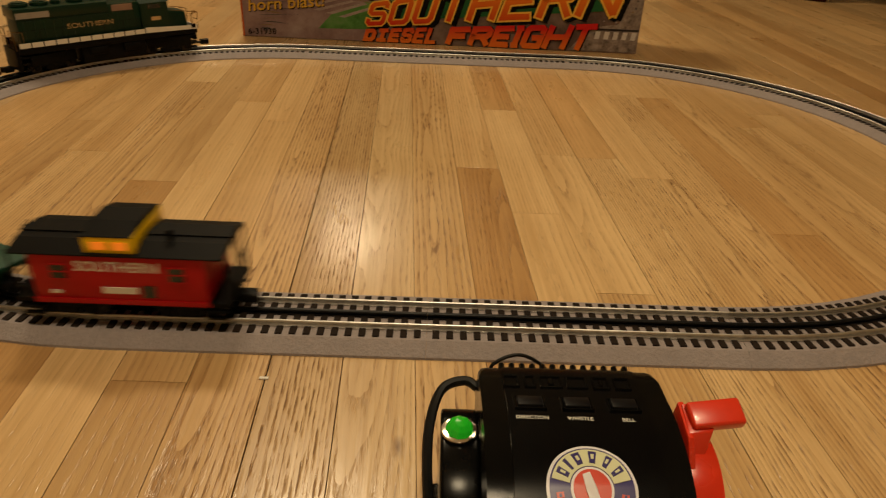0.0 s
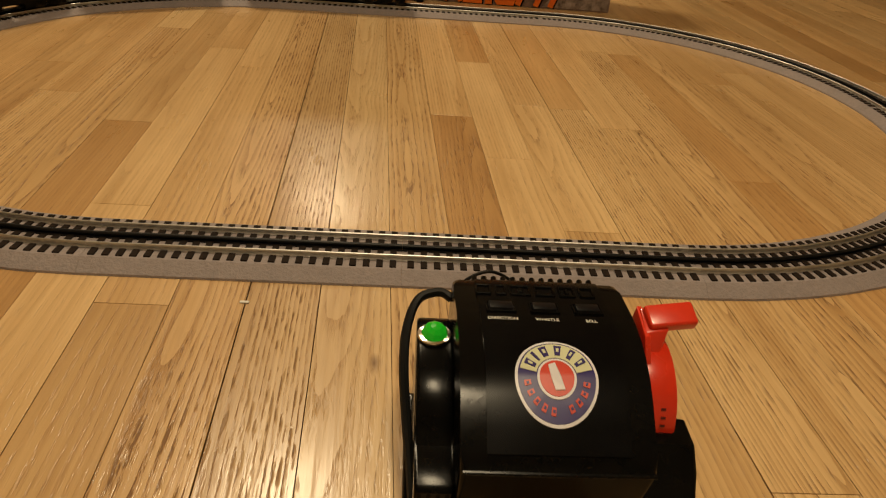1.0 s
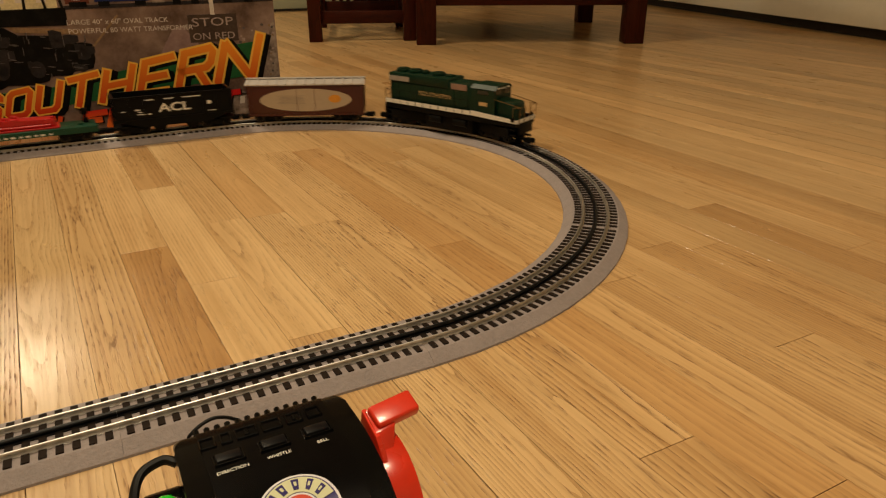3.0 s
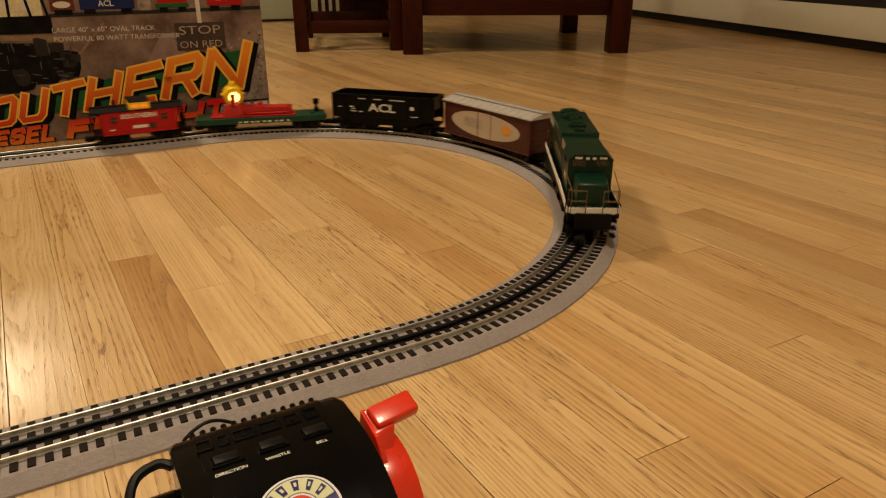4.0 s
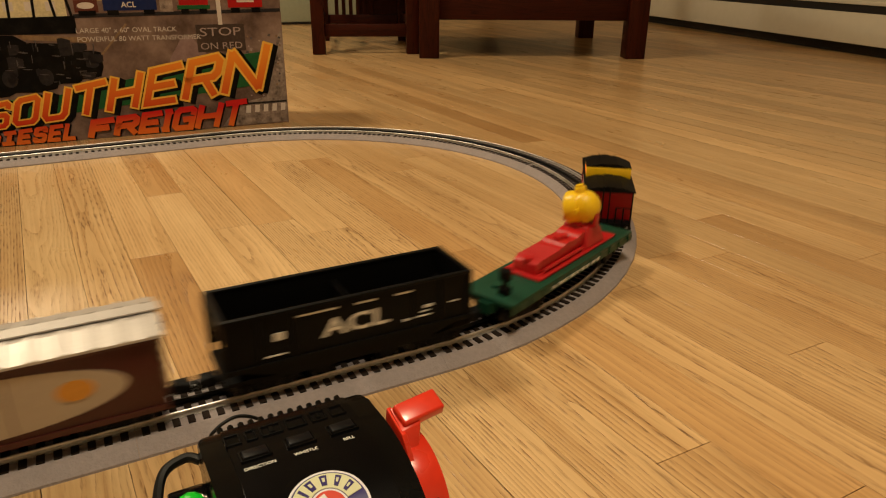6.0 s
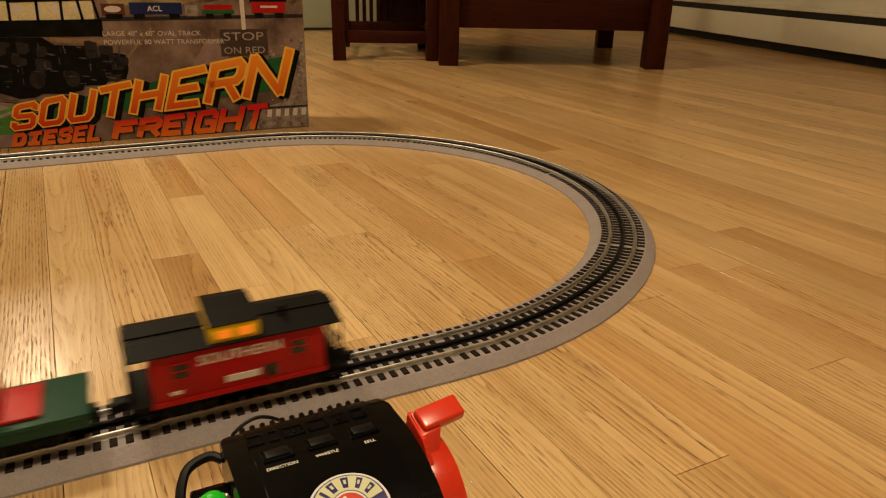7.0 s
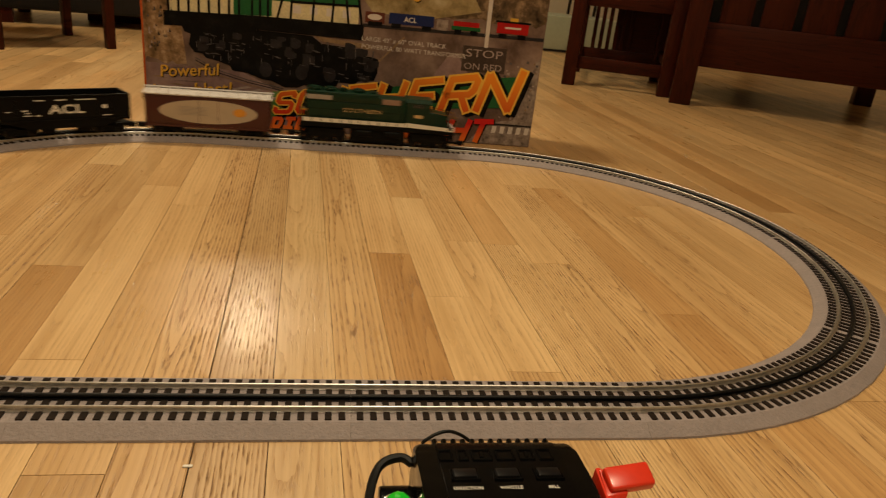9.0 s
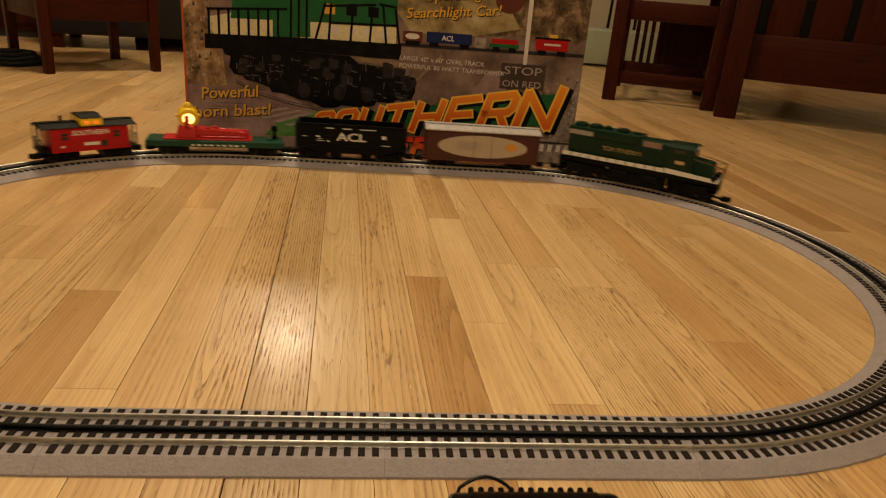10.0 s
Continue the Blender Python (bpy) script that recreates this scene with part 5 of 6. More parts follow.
def wire(parent, name, lines, r=0.0007, material=None):
    bm = bmesh.new()
    for a, b in lines:
        a, b = Vector(a), Vector(b)
        q = (b - a).to_track_quat("Z", "Y").to_matrix().to_4x4()
        add_cyl(bm, r, (b - a).length, Matrix.Translation((a + b) / 2) @ q, seg=6)
    return part(name, bm, material or TRAINBLACK, parent)


def truck(parent, x, ahead, wheelbase=0.036, axles=2, coupler=0.045, big=0.0, tall=0.016):
    """A truck with side frames, wheels and, on its tongue, a knuckle coupler."""
    r = 0.0098 + big
    half = wheelbase / 2
    bm = bmesh.new()
    for s in (1, -1):
        y = s * 0.0225
        add_box(bm, -half - 0.008, half + 0.008, y - 0.002, y + 0.002, 0.011, tall, bevel=0.0008)
        add_box(bm, -half * 0.55, half * 0.55, y - 0.0018, y + 0.0018, 0.0045, 0.012, bevel=0.001)
        n = axles
        for i in range(n):
            xx = -half + wheelbase * i / (n - 1)
            add_box(bm, xx - 0.0048, xx + 0.0048, y - 0.0028, y + 0.0028, 0.0055, 0.0135, bevel=0.0012)
    add_box(bm, -0.006, 0.006, -0.022, 0.022, 0.0105, 0.0155)
    ob = part("truck", bm, TRAINBLACK, parent)
    ob.matrix_basis = pose(x, 0, 0)
    for i in range(axles):
        xx = -half + wheelbase * i / (axles - 1)
        for s in (1, -1):
            w = bmesh.new()
            add_cyl(w, r, 0.0045, pose(xx, s * 0.0165, r, 90, 0, 0), seg=18, bevel=0.0008)
            add_cyl(w, r + 0.0013, 0.0014, pose(xx, s * 0.0138, r, 90, 0, 0), seg=18)
            part("wheel", w, WHEEL, ob)
    d = 1 if ahead else -1
    if coupler:
        c = bmesh.new()
        add_box(c, *sorted((d * 0.01, d * (coupler - 0.008))), -0.0035, 0.0035, 0.0085, 0.0115, bevel=0.0006)
        add_box(c, *sorted((d * (coupler - 0.011), d * (coupler + 0.004))), -0.0065, 0.0045, 0.0065, 0.0150, bevel=0.0014)
        add_box(c, *sorted((d * (coupler - 0.001), d * (coupler + 0.006))), 0.0005, 0.0065, 0.0065, 0.0150, bevel=0.0014)
        part("coupler", c, TRAINBLACK, ob)
    return ob


def finish_car(ob, back, reach, front, rear):
    TRAIN.append((ob, back, reach, front, rear))


def locomotive():
    ob = thing("locomotive", "dark green diesel road locomotive with a white sill stripe", "locomotive", "model train")
    f = bmesh.new()
    add_box(f, -0.158, 0.160, -0.031, 0.031, 0.0205, 0.0265, bevel=0.001)
    add_box(f, -0.163, -0.156, -0.028, 0.028, 0.006, 0.0265, bevel=0.001)
    add_box(f, 0.156, 0.162, -0.022, 0.022, 0.0125, 0.0265, bevel=0.001)
    for x in (-0.150, 0.150):
        for s in (1, -1):
            for k in range(3):
                add_box(f, x - 0.006, x + 0.006, s * 0.027 - 0.003, s * 0.027 + 0.003, 0.006 + k * 0.0055, 0.0075 + k * 0.0055)
    part("underframe", f, TRAINBLACK, ob)
    tank = bmesh.new()
    add_box(tank, -0.058, 0.058, -0.026, 0.026, 0.004, 0.0215, bevel=0.004)
    for s in (1, -1):
        add_cyl(tank, 0.004, 0.03, pose(0.03, s * 0.0275, 0.016, 0, 90, 0), seg=12)
        add_cyl(tank, 0.004, 0.03, pose(-0.03, s * 0.0275, 0.016, 0, 90, 0), seg=12)
    part("fuel_tank", tank, TRAINBLACK, ob)
    for s in (1, -1):
        st = bmesh.new()
        y0, y1 = sorted((s * 0.0312, s * 0.0322))
        for i in range(11):
            x = -0.157 + i * 0.0195
            add_box(st, x + 0.0010, x + 0.0185, y0, y1, 0.0288, 0.0348)
        vs = [(0.058, 0.0290), (0.160, 0.0262), (0.160, 0.0314), (0.110, 0.0338), (0.058, 0.0368)]
        a = [st.verts.new((x, y0, z)) for x, z in vs]
        b = [st.verts.new((x, y1, z)) for x, z in vs]
        st.faces.new(a)
        st.faces.new(b)
        for i in range(5):
            st.faces.new((a[i], a[(i + 1) % 5], b[(i + 1) % 5], b[i]))
        part("sill_stripe", st, WHITE, ob, "white sill stripe", smooth=None)
        w = bmesh.new()
        add_box(w, -0.157, 0.056, *sorted((s * 0.0295, s * 0.0310)), 0.0265, 0.0348)
        add_box(w, 0.056, 0.158, *sorted((s * 0.0295, s * 0.0310)), 0.0265, 0.0320)
        part("walkway_edge", w, TRAINBLACK, ob)
    sill = bmesh.new()
    ring = [(-0.0300, 0.0314), (-0.0300, 0.0266), (-0.016, 0.0244), (0.016, 0.0244), (0.0300, 0.0266), (0.0300, 0.0314)]
    a, b = [sill.verts.new((0.1592, y, z)) for y, z in ring], [sill.verts.new((0.1612, y, z)) for y, z in ring]
    sill.faces.new(a)
    sill.faces.new(b)
    for i in range(6):
        sill.faces.new((a[i], a[(i + 1) % 6], b[(i + 1) % 6], b[i]))
    part("front_sill", sill, WHITE, ob, "white front sill that dips in the middle", smooth=None)
    hood = bmesh.new()
    add_box(hood, -0.150, 0.058, -0.0245, 0.0245, 0.0265, 0.093, bevel=0.0035)
    add_box(hood, -0.152, 0.000, -0.0262, 0.0262, 0.070, 0.1000, bevel=0.002)
    part("long_hood", hood, GREEN, ob)
    for i in range(12):
        for s in (1, -1):
            x = -0.14 + i * 0.0155
            part("hood_door", box_bm(x, x + 0.0135, *sorted((s * 0.0240, s * 0.0251)), 0.038, 0.064), GREEN, ob, smooth=None)
    for s in (1, -1):
        part("radiator_grille", box_bm(-0.150, -0.098, *sorted((s * 0.0260, s * 0.0268)), 0.0735, 0.0915), GREYGRILLE, ob, "grey radiator grille", smooth=None)
        part("air_intake", box_bm(0.006, 0.043, *sorted((s * 0.0243, s * 0.0253)), 0.0690, 0.0900), PINKGRILLE, ob, "brown air intake grille", smooth=None)
    for x, r in ((-0.134, 0.0145), (-0.102, 0.0145), (-0.076, 0.008), (-0.044, 0.0135)):
        fan = bmesh.new()
        add_cyl(fan, r, 0.0085, pose(x, 0, 0.1030), seg=24, bevel=0.0014)
        add_cyl(fan, r * 0.70, 0.0022, pose(x, 0, 0.1078), seg=20)
        part("roof_fan", fan, GREEN, ob)
    for s in (1, -1):
        part("sill_step", box_bm(0.148, 0.156, *sorted((s * 0.0320, s * 0.0330)), 0.0285, 0.0340), TRAINBLACK, ob, "black corner step", smooth=None)
    part("exhaust_stack", box_bm(-0.020, -0.008, -0.007, 0.007, 0.098, 0.1045, bevel=0.001), GREEN, ob)
    cab = bmesh.new()
    prof = [(-0.0275, 0.0265), (-0.0275, 0.086), (-0.020, 0.0955), (0.020, 0.0955), (0.0275, 0.086), (0.0275, 0.0265)]
    rings = [[cab.verts.new((x, y, z)) for y, z in prof] for x in (0.056, 0.108)]
    for i in range(6):
        cab.faces.new((rings[0][i], rings[0][(i + 1) % 6], rings[1][(i + 1) % 6], rings[1][i]))
    cab.faces.new(rings[0])
    cab.faces.new(rings[1])
    part("cab", cab, GREEN, ob, smooth=15)
    roof = bmesh.new()
    prof = [(-0.0282, 0.0850), (-0.0206, 0.0966), (0.0206, 0.0966), (0.0282, 0.0850), (0.0274, 0.0846), (0.0200, 0.0955), (-0.0200, 0.0955), (-0.0274, 0.0846)]
    rings = [[roof.verts.new((x, y, z)) for y, z in prof] for x in (0.055, 0.1105)]
    for i in range(8):
        roof.faces.new((rings[0][i], rings[0][(i + 1) % 8], rings[1][(i + 1) % 8], rings[1][i]))
    roof.faces.new(rings[0])
    roof.faces.new(rings[1])
    part("cab_roof", roof, GREEN, ob, smooth=15)
    for s in (1, -1):
        part("side_window", box_bm(0.070, 0.094, *sorted((s * 0.0272, s * 0.0281)), 0.066, 0.080), GLASSDARK, ob, smooth=None)
        part("cab_door", box_bm(0.060, 0.068, *sorted((s * 0.0272, s * 0.0279)), 0.036, 0.078), GREEN, ob, smooth=None)
        part("windscreen", box_bm(0.1075, 0.1086, *sorted((s * 0.006, s * 0.022)), 0.068, 0.084), GLASSDARK, ob, smooth=None)
        part("number_board", box_bm(0.108, 0.1105, *sorted((s * 0.0105, s * 0.0195)), 0.0875, 0.0915), WHITE, ob, "white number board", smooth=None)
        part("number_bar", box_bm(0.074, 0.092, *sorted((s * 0.0273, s * 0.0279)), 0.046, 0.052), GOLD, ob, "gold number bar", smooth=None)
    nose_bm = box_bm(0.106, 0.149, -0.0205, 0.0205, 0.0265, 0.0585)
    for v in nose_bm.verts:
        if v.co.x > 0.13 and v.co.z > 0.05:
            v.co.z -= 0.0035
            v.co.x -= 0.003
            v.co.y *= 0.88
    bmesh.ops.bevel(nose_bm, geom=[e for e in nose_bm.edges if max(v.co.z for v in e.verts) > 0.04], offset=0.0035, segments=3, affect="EDGES", profile=0.5)
    part("short_hood", nose_bm, GREEN, ob)
    part("nose_door", box_bm(0.1478, 0.1494, -0.006, 0.006, 0.028, 0.043), GREEN, ob, smooth=None)
    for y in (-0.004, 0.004):
        part("headlight", cyl_bm(0.0026, 0.003, pose(0.1092, y, 0.0885, 0, 90, 0), seg=14), WHITE, ob, "clear headlight", smooth=None)
    side_text(ob, "SOUTHERN", 0.0072, -0.034, 0.0254, 0.0480, GOLD, "gold lettering", stretch=1.5)
    lines = []
    for s in (1, -1):
        y = s * 0.0305
        for x in (-0.155, -0.12, -0.085, -0.05, -0.015, 0.02, 0.052):
            lines.append(((x, y, 0.0265), (x, y, 0.052)))
        lines.append(((-0.155, y, 0.052), (0.052, y, 0.052)))
    wire(ob, "side_handrail", lines, 0.00032)
    for x, d in ((0.163, 1), (-0.160, -1)):
        lines = []
        for y in (-0.028, -0.010, 0.010, 0.028):
            lines.append(((x, y, 0.026), (x + d * 0.002, y, 0.052)))
        for z in (0.040, 0.052):
            for y in (-0.028, 0.010):
                lines.append(((x + d * 0.002 * (z - 0.026) / 0.026, y, z), (x + d * 0.002 * (z - 0.026) / 0.026, y + 0.018, z)))
        for s in (1, -1):
            lines.append(((x + d * 0.002, s * 0.028, 0.052), (x - d * 0.013, s * 0.0295, 0.050)))
            lines.append(((x - d * 0.013, s * 0.0295, 0.050), (x - d * 0.013, s * 0.0295, 0.026)))
        if d > 0:
            for s in (1, -1):
                lines.append(((x + 0.002, s * 0.028, 0.052), (0.109, s * 0.0300, 0.060)))
        wire(ob, "end_handrail", lines, 0.0006, HANDRAIL)
    # the body rides high over six-wheel trucks
    table = [(-1, -1), (0.006, 0.006), (0.0205, 0.0320), (0.0265, 0.0395), (0.0348, 0.0500), (0.0375, 0.0525), (0.064, 0.0810), (0.093, 0.0955), (0.110, 0.1080), (1, 1)]
    for child in ob.children:
        for v in child.data.vertices:
            v.co.x *= 0.96
            for (a, fa), (b, fb) in zip(table, table[1:]):
                if a <= v.co.z < b:
                    v.co.z = fa + (fb - fa) * (v.co.z - a) / (b - a)
                    break
    ft = truck(ob, 0.105, True, 0.062, 3, 0.072, 0.0005, 0.029)
    rt = truck(ob, -0.105, False, 0.062, 3, 0.070, 0.0005, 0.029)
    finish_car(ob, 0.185, 0.105, ft, rt)


def boxcar():
    ob = thing("boxcar", "maroon boxcar with silver roof and tan oval panels", "boxcar", "model train")
    b = bmesh.new()
    add_box(b, -0.123, 0.123, -0.0305, 0.0305, 0.0165, 0.077, bevel=0.001)
    for s in (1, -1):
        add_box(b, -0.124, 0.124, *sorted((s * 0.0305, s * 0.0315)), 0.0145, 0.019)
        add_box(b, -0.124, 0.124, *sorted((s * 0.0305, s * 0.0315)), 0.074, 0.078)
        for x in (-0.118, 0.1165):
            add_box(b, x, x + 0.0015, *sorted((s * 0.0305, s * 0.0312)), 0.019, 0.074)
        for i in range(6):
            z = 0.024 + i * 0.0085
            add_box(b, *sorted((s * 0.123, s * 0.1245)), -0.026, 0.026, z, z + 0.004, bevel=0.0007)
    part("body", b, BROWN, ob)
    part("underframe", box_bm(-0.118, 0.118, -0.018, 0.018, 0.013, 0.0168), TRAINBLACK, ob)
    for s in (1, -1):
        e = bmesh.new()
        n = 48
        ring = [[e.verts.new((0.098 * math.cos(2 * math.pi * i / n), s * y, 0.047 + 0.0235 * math.sin(2 * math.pi * i / n))) for i in range(n)] for y in (0.0304, 0.0311)]
        e.faces.new(ring[0])
        e.faces.new(ring[1])
        for i in range(n):
            e.faces.new((ring[0][i], ring[0][(i + 1) % n], ring[1][(i + 1) % n], ring[1][i]))
        panel = part("oval_panel", e, TAN, ob, "tan printed oval panel", smooth=None)
        for x in (-0.019, 0.019):
            part("door_post", box_bm(x - 0.0004, x + 0.0004, *sorted((s * 0.0308, s * 0.0316)), 0.020, 0.0735), BROWN, ob, smooth=None)
        x0 = 0.062
        sun = cyl_bm(0.0105, 0.0004, pose(x0 if s < 0 else -x0, s * 0.0314, 0.049, 90, 0, 0), seg=24)
        bmesh.ops.scale(sun, vec=(1.25, 1, 0.8), verts=sun.verts, space=Matrix.Translation((-(x0 if s < 0 else -x0), 0, -0.049)))
        part("sun_print", sun, SUNPRINT, panel, "orange printed patch", smooth=None)
        for k in range(7):
            xa = -0.062 if s < 0 else -0.004
            z = 0.040 + k * 0.0026
            part("lettering_bar", box_bm(xa + 0.004 * (k % 3), xa + 0.060 - 0.006 * (k % 2), *sorted((s * 0.0310, s * 0.0314)), z, z + 0.0007), GREYGRILLE, panel, smooth=None)
    r = bmesh.new()
    prof = [(-0.0335, 0.0775), (-0.0335, 0.0795), (-0.012, 0.0855), (0.012, 0.0855), (0.0335, 0.0795), (0.0335, 0.0775)]
    rings = [[r.verts.new((x, y, z)) for y, z in prof] for x in (-0.127, 0.127)]
    for i in range(6):
        r.faces.new((rings[0][i], rings[0][(i + 1) % 6], rings[1][(i + 1) % 6], rings[1][i]))
    r.faces.new(rings[0])
    r.faces.new(rings[1])
    roof = part("roof", r, SILVER, ob, "silver ribbed roof", smooth=10)
    for i in range(13):
        x = -0.120 + i * 0.02
        rb = bmesh.new()
        for s in (1, -1):
            a = [rb.verts.new(v) for v in ((x - 0.0028, s * 0.0335, 0.0795), (x + 0.0028, s * 0.0335, 0.0795), (x + 0.0028, s * 0.010, 0.0861), (x - 0.0028, s * 0.010, 0.0861))]
            t = [rb.verts.new((v.co.x * 1 + (0.0012 if v.co.x < x else -0.0012), v.co.y, v.co.z + 0.0013)) for v in a]
            rb.faces.new(t)
            for k in range(4):
                rb.faces.new((a[k], a[(k + 1) % 4], t[(k + 1) % 4], t[k]))
        part("roof_rib", rb, SILVER, roof, smooth=None)
    part("running_board", box_bm(-0.129, 0.129, -0.0065, 0.0065, 0.0868, 0.0880), SILVER, ob)
    wire(ob, "ladder", [((s2 * 0.1255, s * 0.022, 0.02), (s2 * 0.1255, s * 0.022, 0.076)) for s in (1, -1) for s2 in (1, -1)], 0.0007, BROWN)
    wire(ob, "brake_wheel", [((-0.124, -0.008, 0.068), (-0.132, -0.008, 0.068)), ((-0.131, -0.015, 0.068), (-0.131, -0.001, 0.068)), ((-0.131, -0.008, 0.061), (-0.131, -0.008, 0.075))], 0.001, BROWN)
    for child in ob.children_recursive:
        for v in child.data.vertices:
            v.co.x *= 0.925
            if v.co.z > 0.0165:
                v.co.z = 0.0165 + (v.co.z - 0.0165) * 0.955
    finish_car(ob, 0.514, 0.080, truck(ob, 0.080, True, coupler=0.050), truck(ob, -0.080, False, coupler=0.050))


def hopper():
    ob = thing("hopper_car", "black open-topped hopper car with white lettering", "hopper car", "model train")
    for s in (1, -1):
        b = bmesh.new()
        y0, y1 = s * 0.0275, s * 0.0290
        vs = [(-0.110, 0.030), (-0.110, 0.081), (0.110, 0.081), (0.110, 0.030), (0.062, 0.0155), (-0.062, 0.0155)]
        a = [b.verts.new((x, y0, z)) for x, z in vs]
        c = [b.verts.new((x, y1, z)) for x, z in vs]
        b.faces.new(a)
        b.faces.new(c)
        for i in range(6):
            b.faces.new((a[i], a[(i + 1) % 6], c[(i + 1) % 6], c[i]))
        add_box(b, -0.112, 0.112, *sorted((s * 0.0268, s * 0.0312)), 0.0795, 0.0825, bevel=0.0006)
        add_box(b, -0.111, 0.111, *sorted((s * 0.0290, s * 0.0308)), 0.027, 0.031)
        part("side", b, TRAINBLACK, ob)
        for i in range(9):
            x = -0.108 + i * 0.027
            if i in (3, 4, 5):
                continue
            part("side_rib", box_bm(x - 0.0012, x + 0.0012, *sorted((s * 0.0289, s * 0.0306)), 0.031, 0.0795), TRAINBLACK, ob, smooth=None)
    for d in (1, -1):
        e = bmesh.new()
        for x0, z0, x1, z1 in ((0.109, 0.0815, 0.1085, 0.052), (0.1085, 0.052, 0.045, 0.017)):
            q = [e.verts.new((d * x, y, z)) for x, z, y in ((x0, z0, -0.0275), (x0, z0, 0.0275), (x1, z1, 0.0275), (x1, z1, -0.0275))]
            q2 = [e.verts.new((v.co.x - d * 0.0012, v.co.y, v.co.z - 0.0006)) for v in q]
            e.faces.new(q)
            e.faces.new(q2)
            for i in range(4):
                e.faces.new((q[i], q[(i + 1) % 4], q2[(i + 1) % 4], q2[i]))
        add_box(e, *sorted((d * 0.1075, d * 0.112)), -0.0312, 0.0312, 0.0795, 0.0825)
        part("slope_sheet", e, BLACKMATT, ob)
        pl = bmesh.new()
        add_box(pl, *sorted((d * 0.085, d * 0.113)), -0.029, 0.029, 0.0165, 0.0195)
        for s in (1, -1):
            add_box(pl, *sorted((d * 0.1105, d * 0.113)), *sorted((s * 0.026, s * 0.029)), 0.0195, 0.080)
        part("end_platform", pl, TRAINBLACK, ob)
        by = bmesh.new()
        vs = [(d * 0.012, 0.030), (d * 0.052, 0.030), (d * 0.040, 0.006), (d * 0.022, 0.006)]
        a = [by.verts.new((x, -0.024, z)) for x, z in vs]
        c = [by.verts.new((x, 0.024, z)) for x, z in vs]
        by.faces.new(a)
        by.faces.new(c)
        for i in range(4):
            by.faces.new((a[i], a[(i + 1) % 4], c[(i + 1) % 4], c[i]))
        part("hopper_bay", by, TRAINBLACK, ob)
    part("partition", box_bm(-0.0008, 0.0008, -0.0275, 0.0275, 0.02, 0.070), BLACKMATT, ob)
    part("centre_sill", box_bm(-0.11, 0.11, -0.006, 0.006, 0.0115, 0.0168), TRAINBLACK, ob)
    side_text(ob, "ACL", 0.0185, 0.0, 0.0292, 0.044, WHITE, "white lettering", stretch=1.2, bold=0.02)
    for x0, x1, z0, z1 in ((-0.052, -0.036, 0.0715, 0.0735), (-0.018, 0.000, 0.0715, 0.0735), (0.016, 0.05, 0.0715, 0.0735), (-0.072, -0.064, 0.0505, 0.0535), (0.062, 0.070, 0.052, 0.060), (-0.068, -0.060, 0.046, 0.0475), (-0.070, -0.056, 0.041, 0.0425), (-0.050, -0.044, 0.040, 0.0425), (-0.098, -0.09, 0.05, 0.0515), (0.062, 0.078, 0.036, 0.0375)):
        side_bar(ob, x0, x1, z0, z1, 0.0291, WHITE)
    for child in ob.children_recursive:
        for v in child.data.vertices:
            v.co.x *= 0.965
            if v.co.z > 0.03:
                v.co.z = 0.03 + (v.co.z - 0.03) * 0.83
    finish_car(ob, 0.777, 0.075, truck(ob, 0.075, True), truck(ob, -0.075, False))


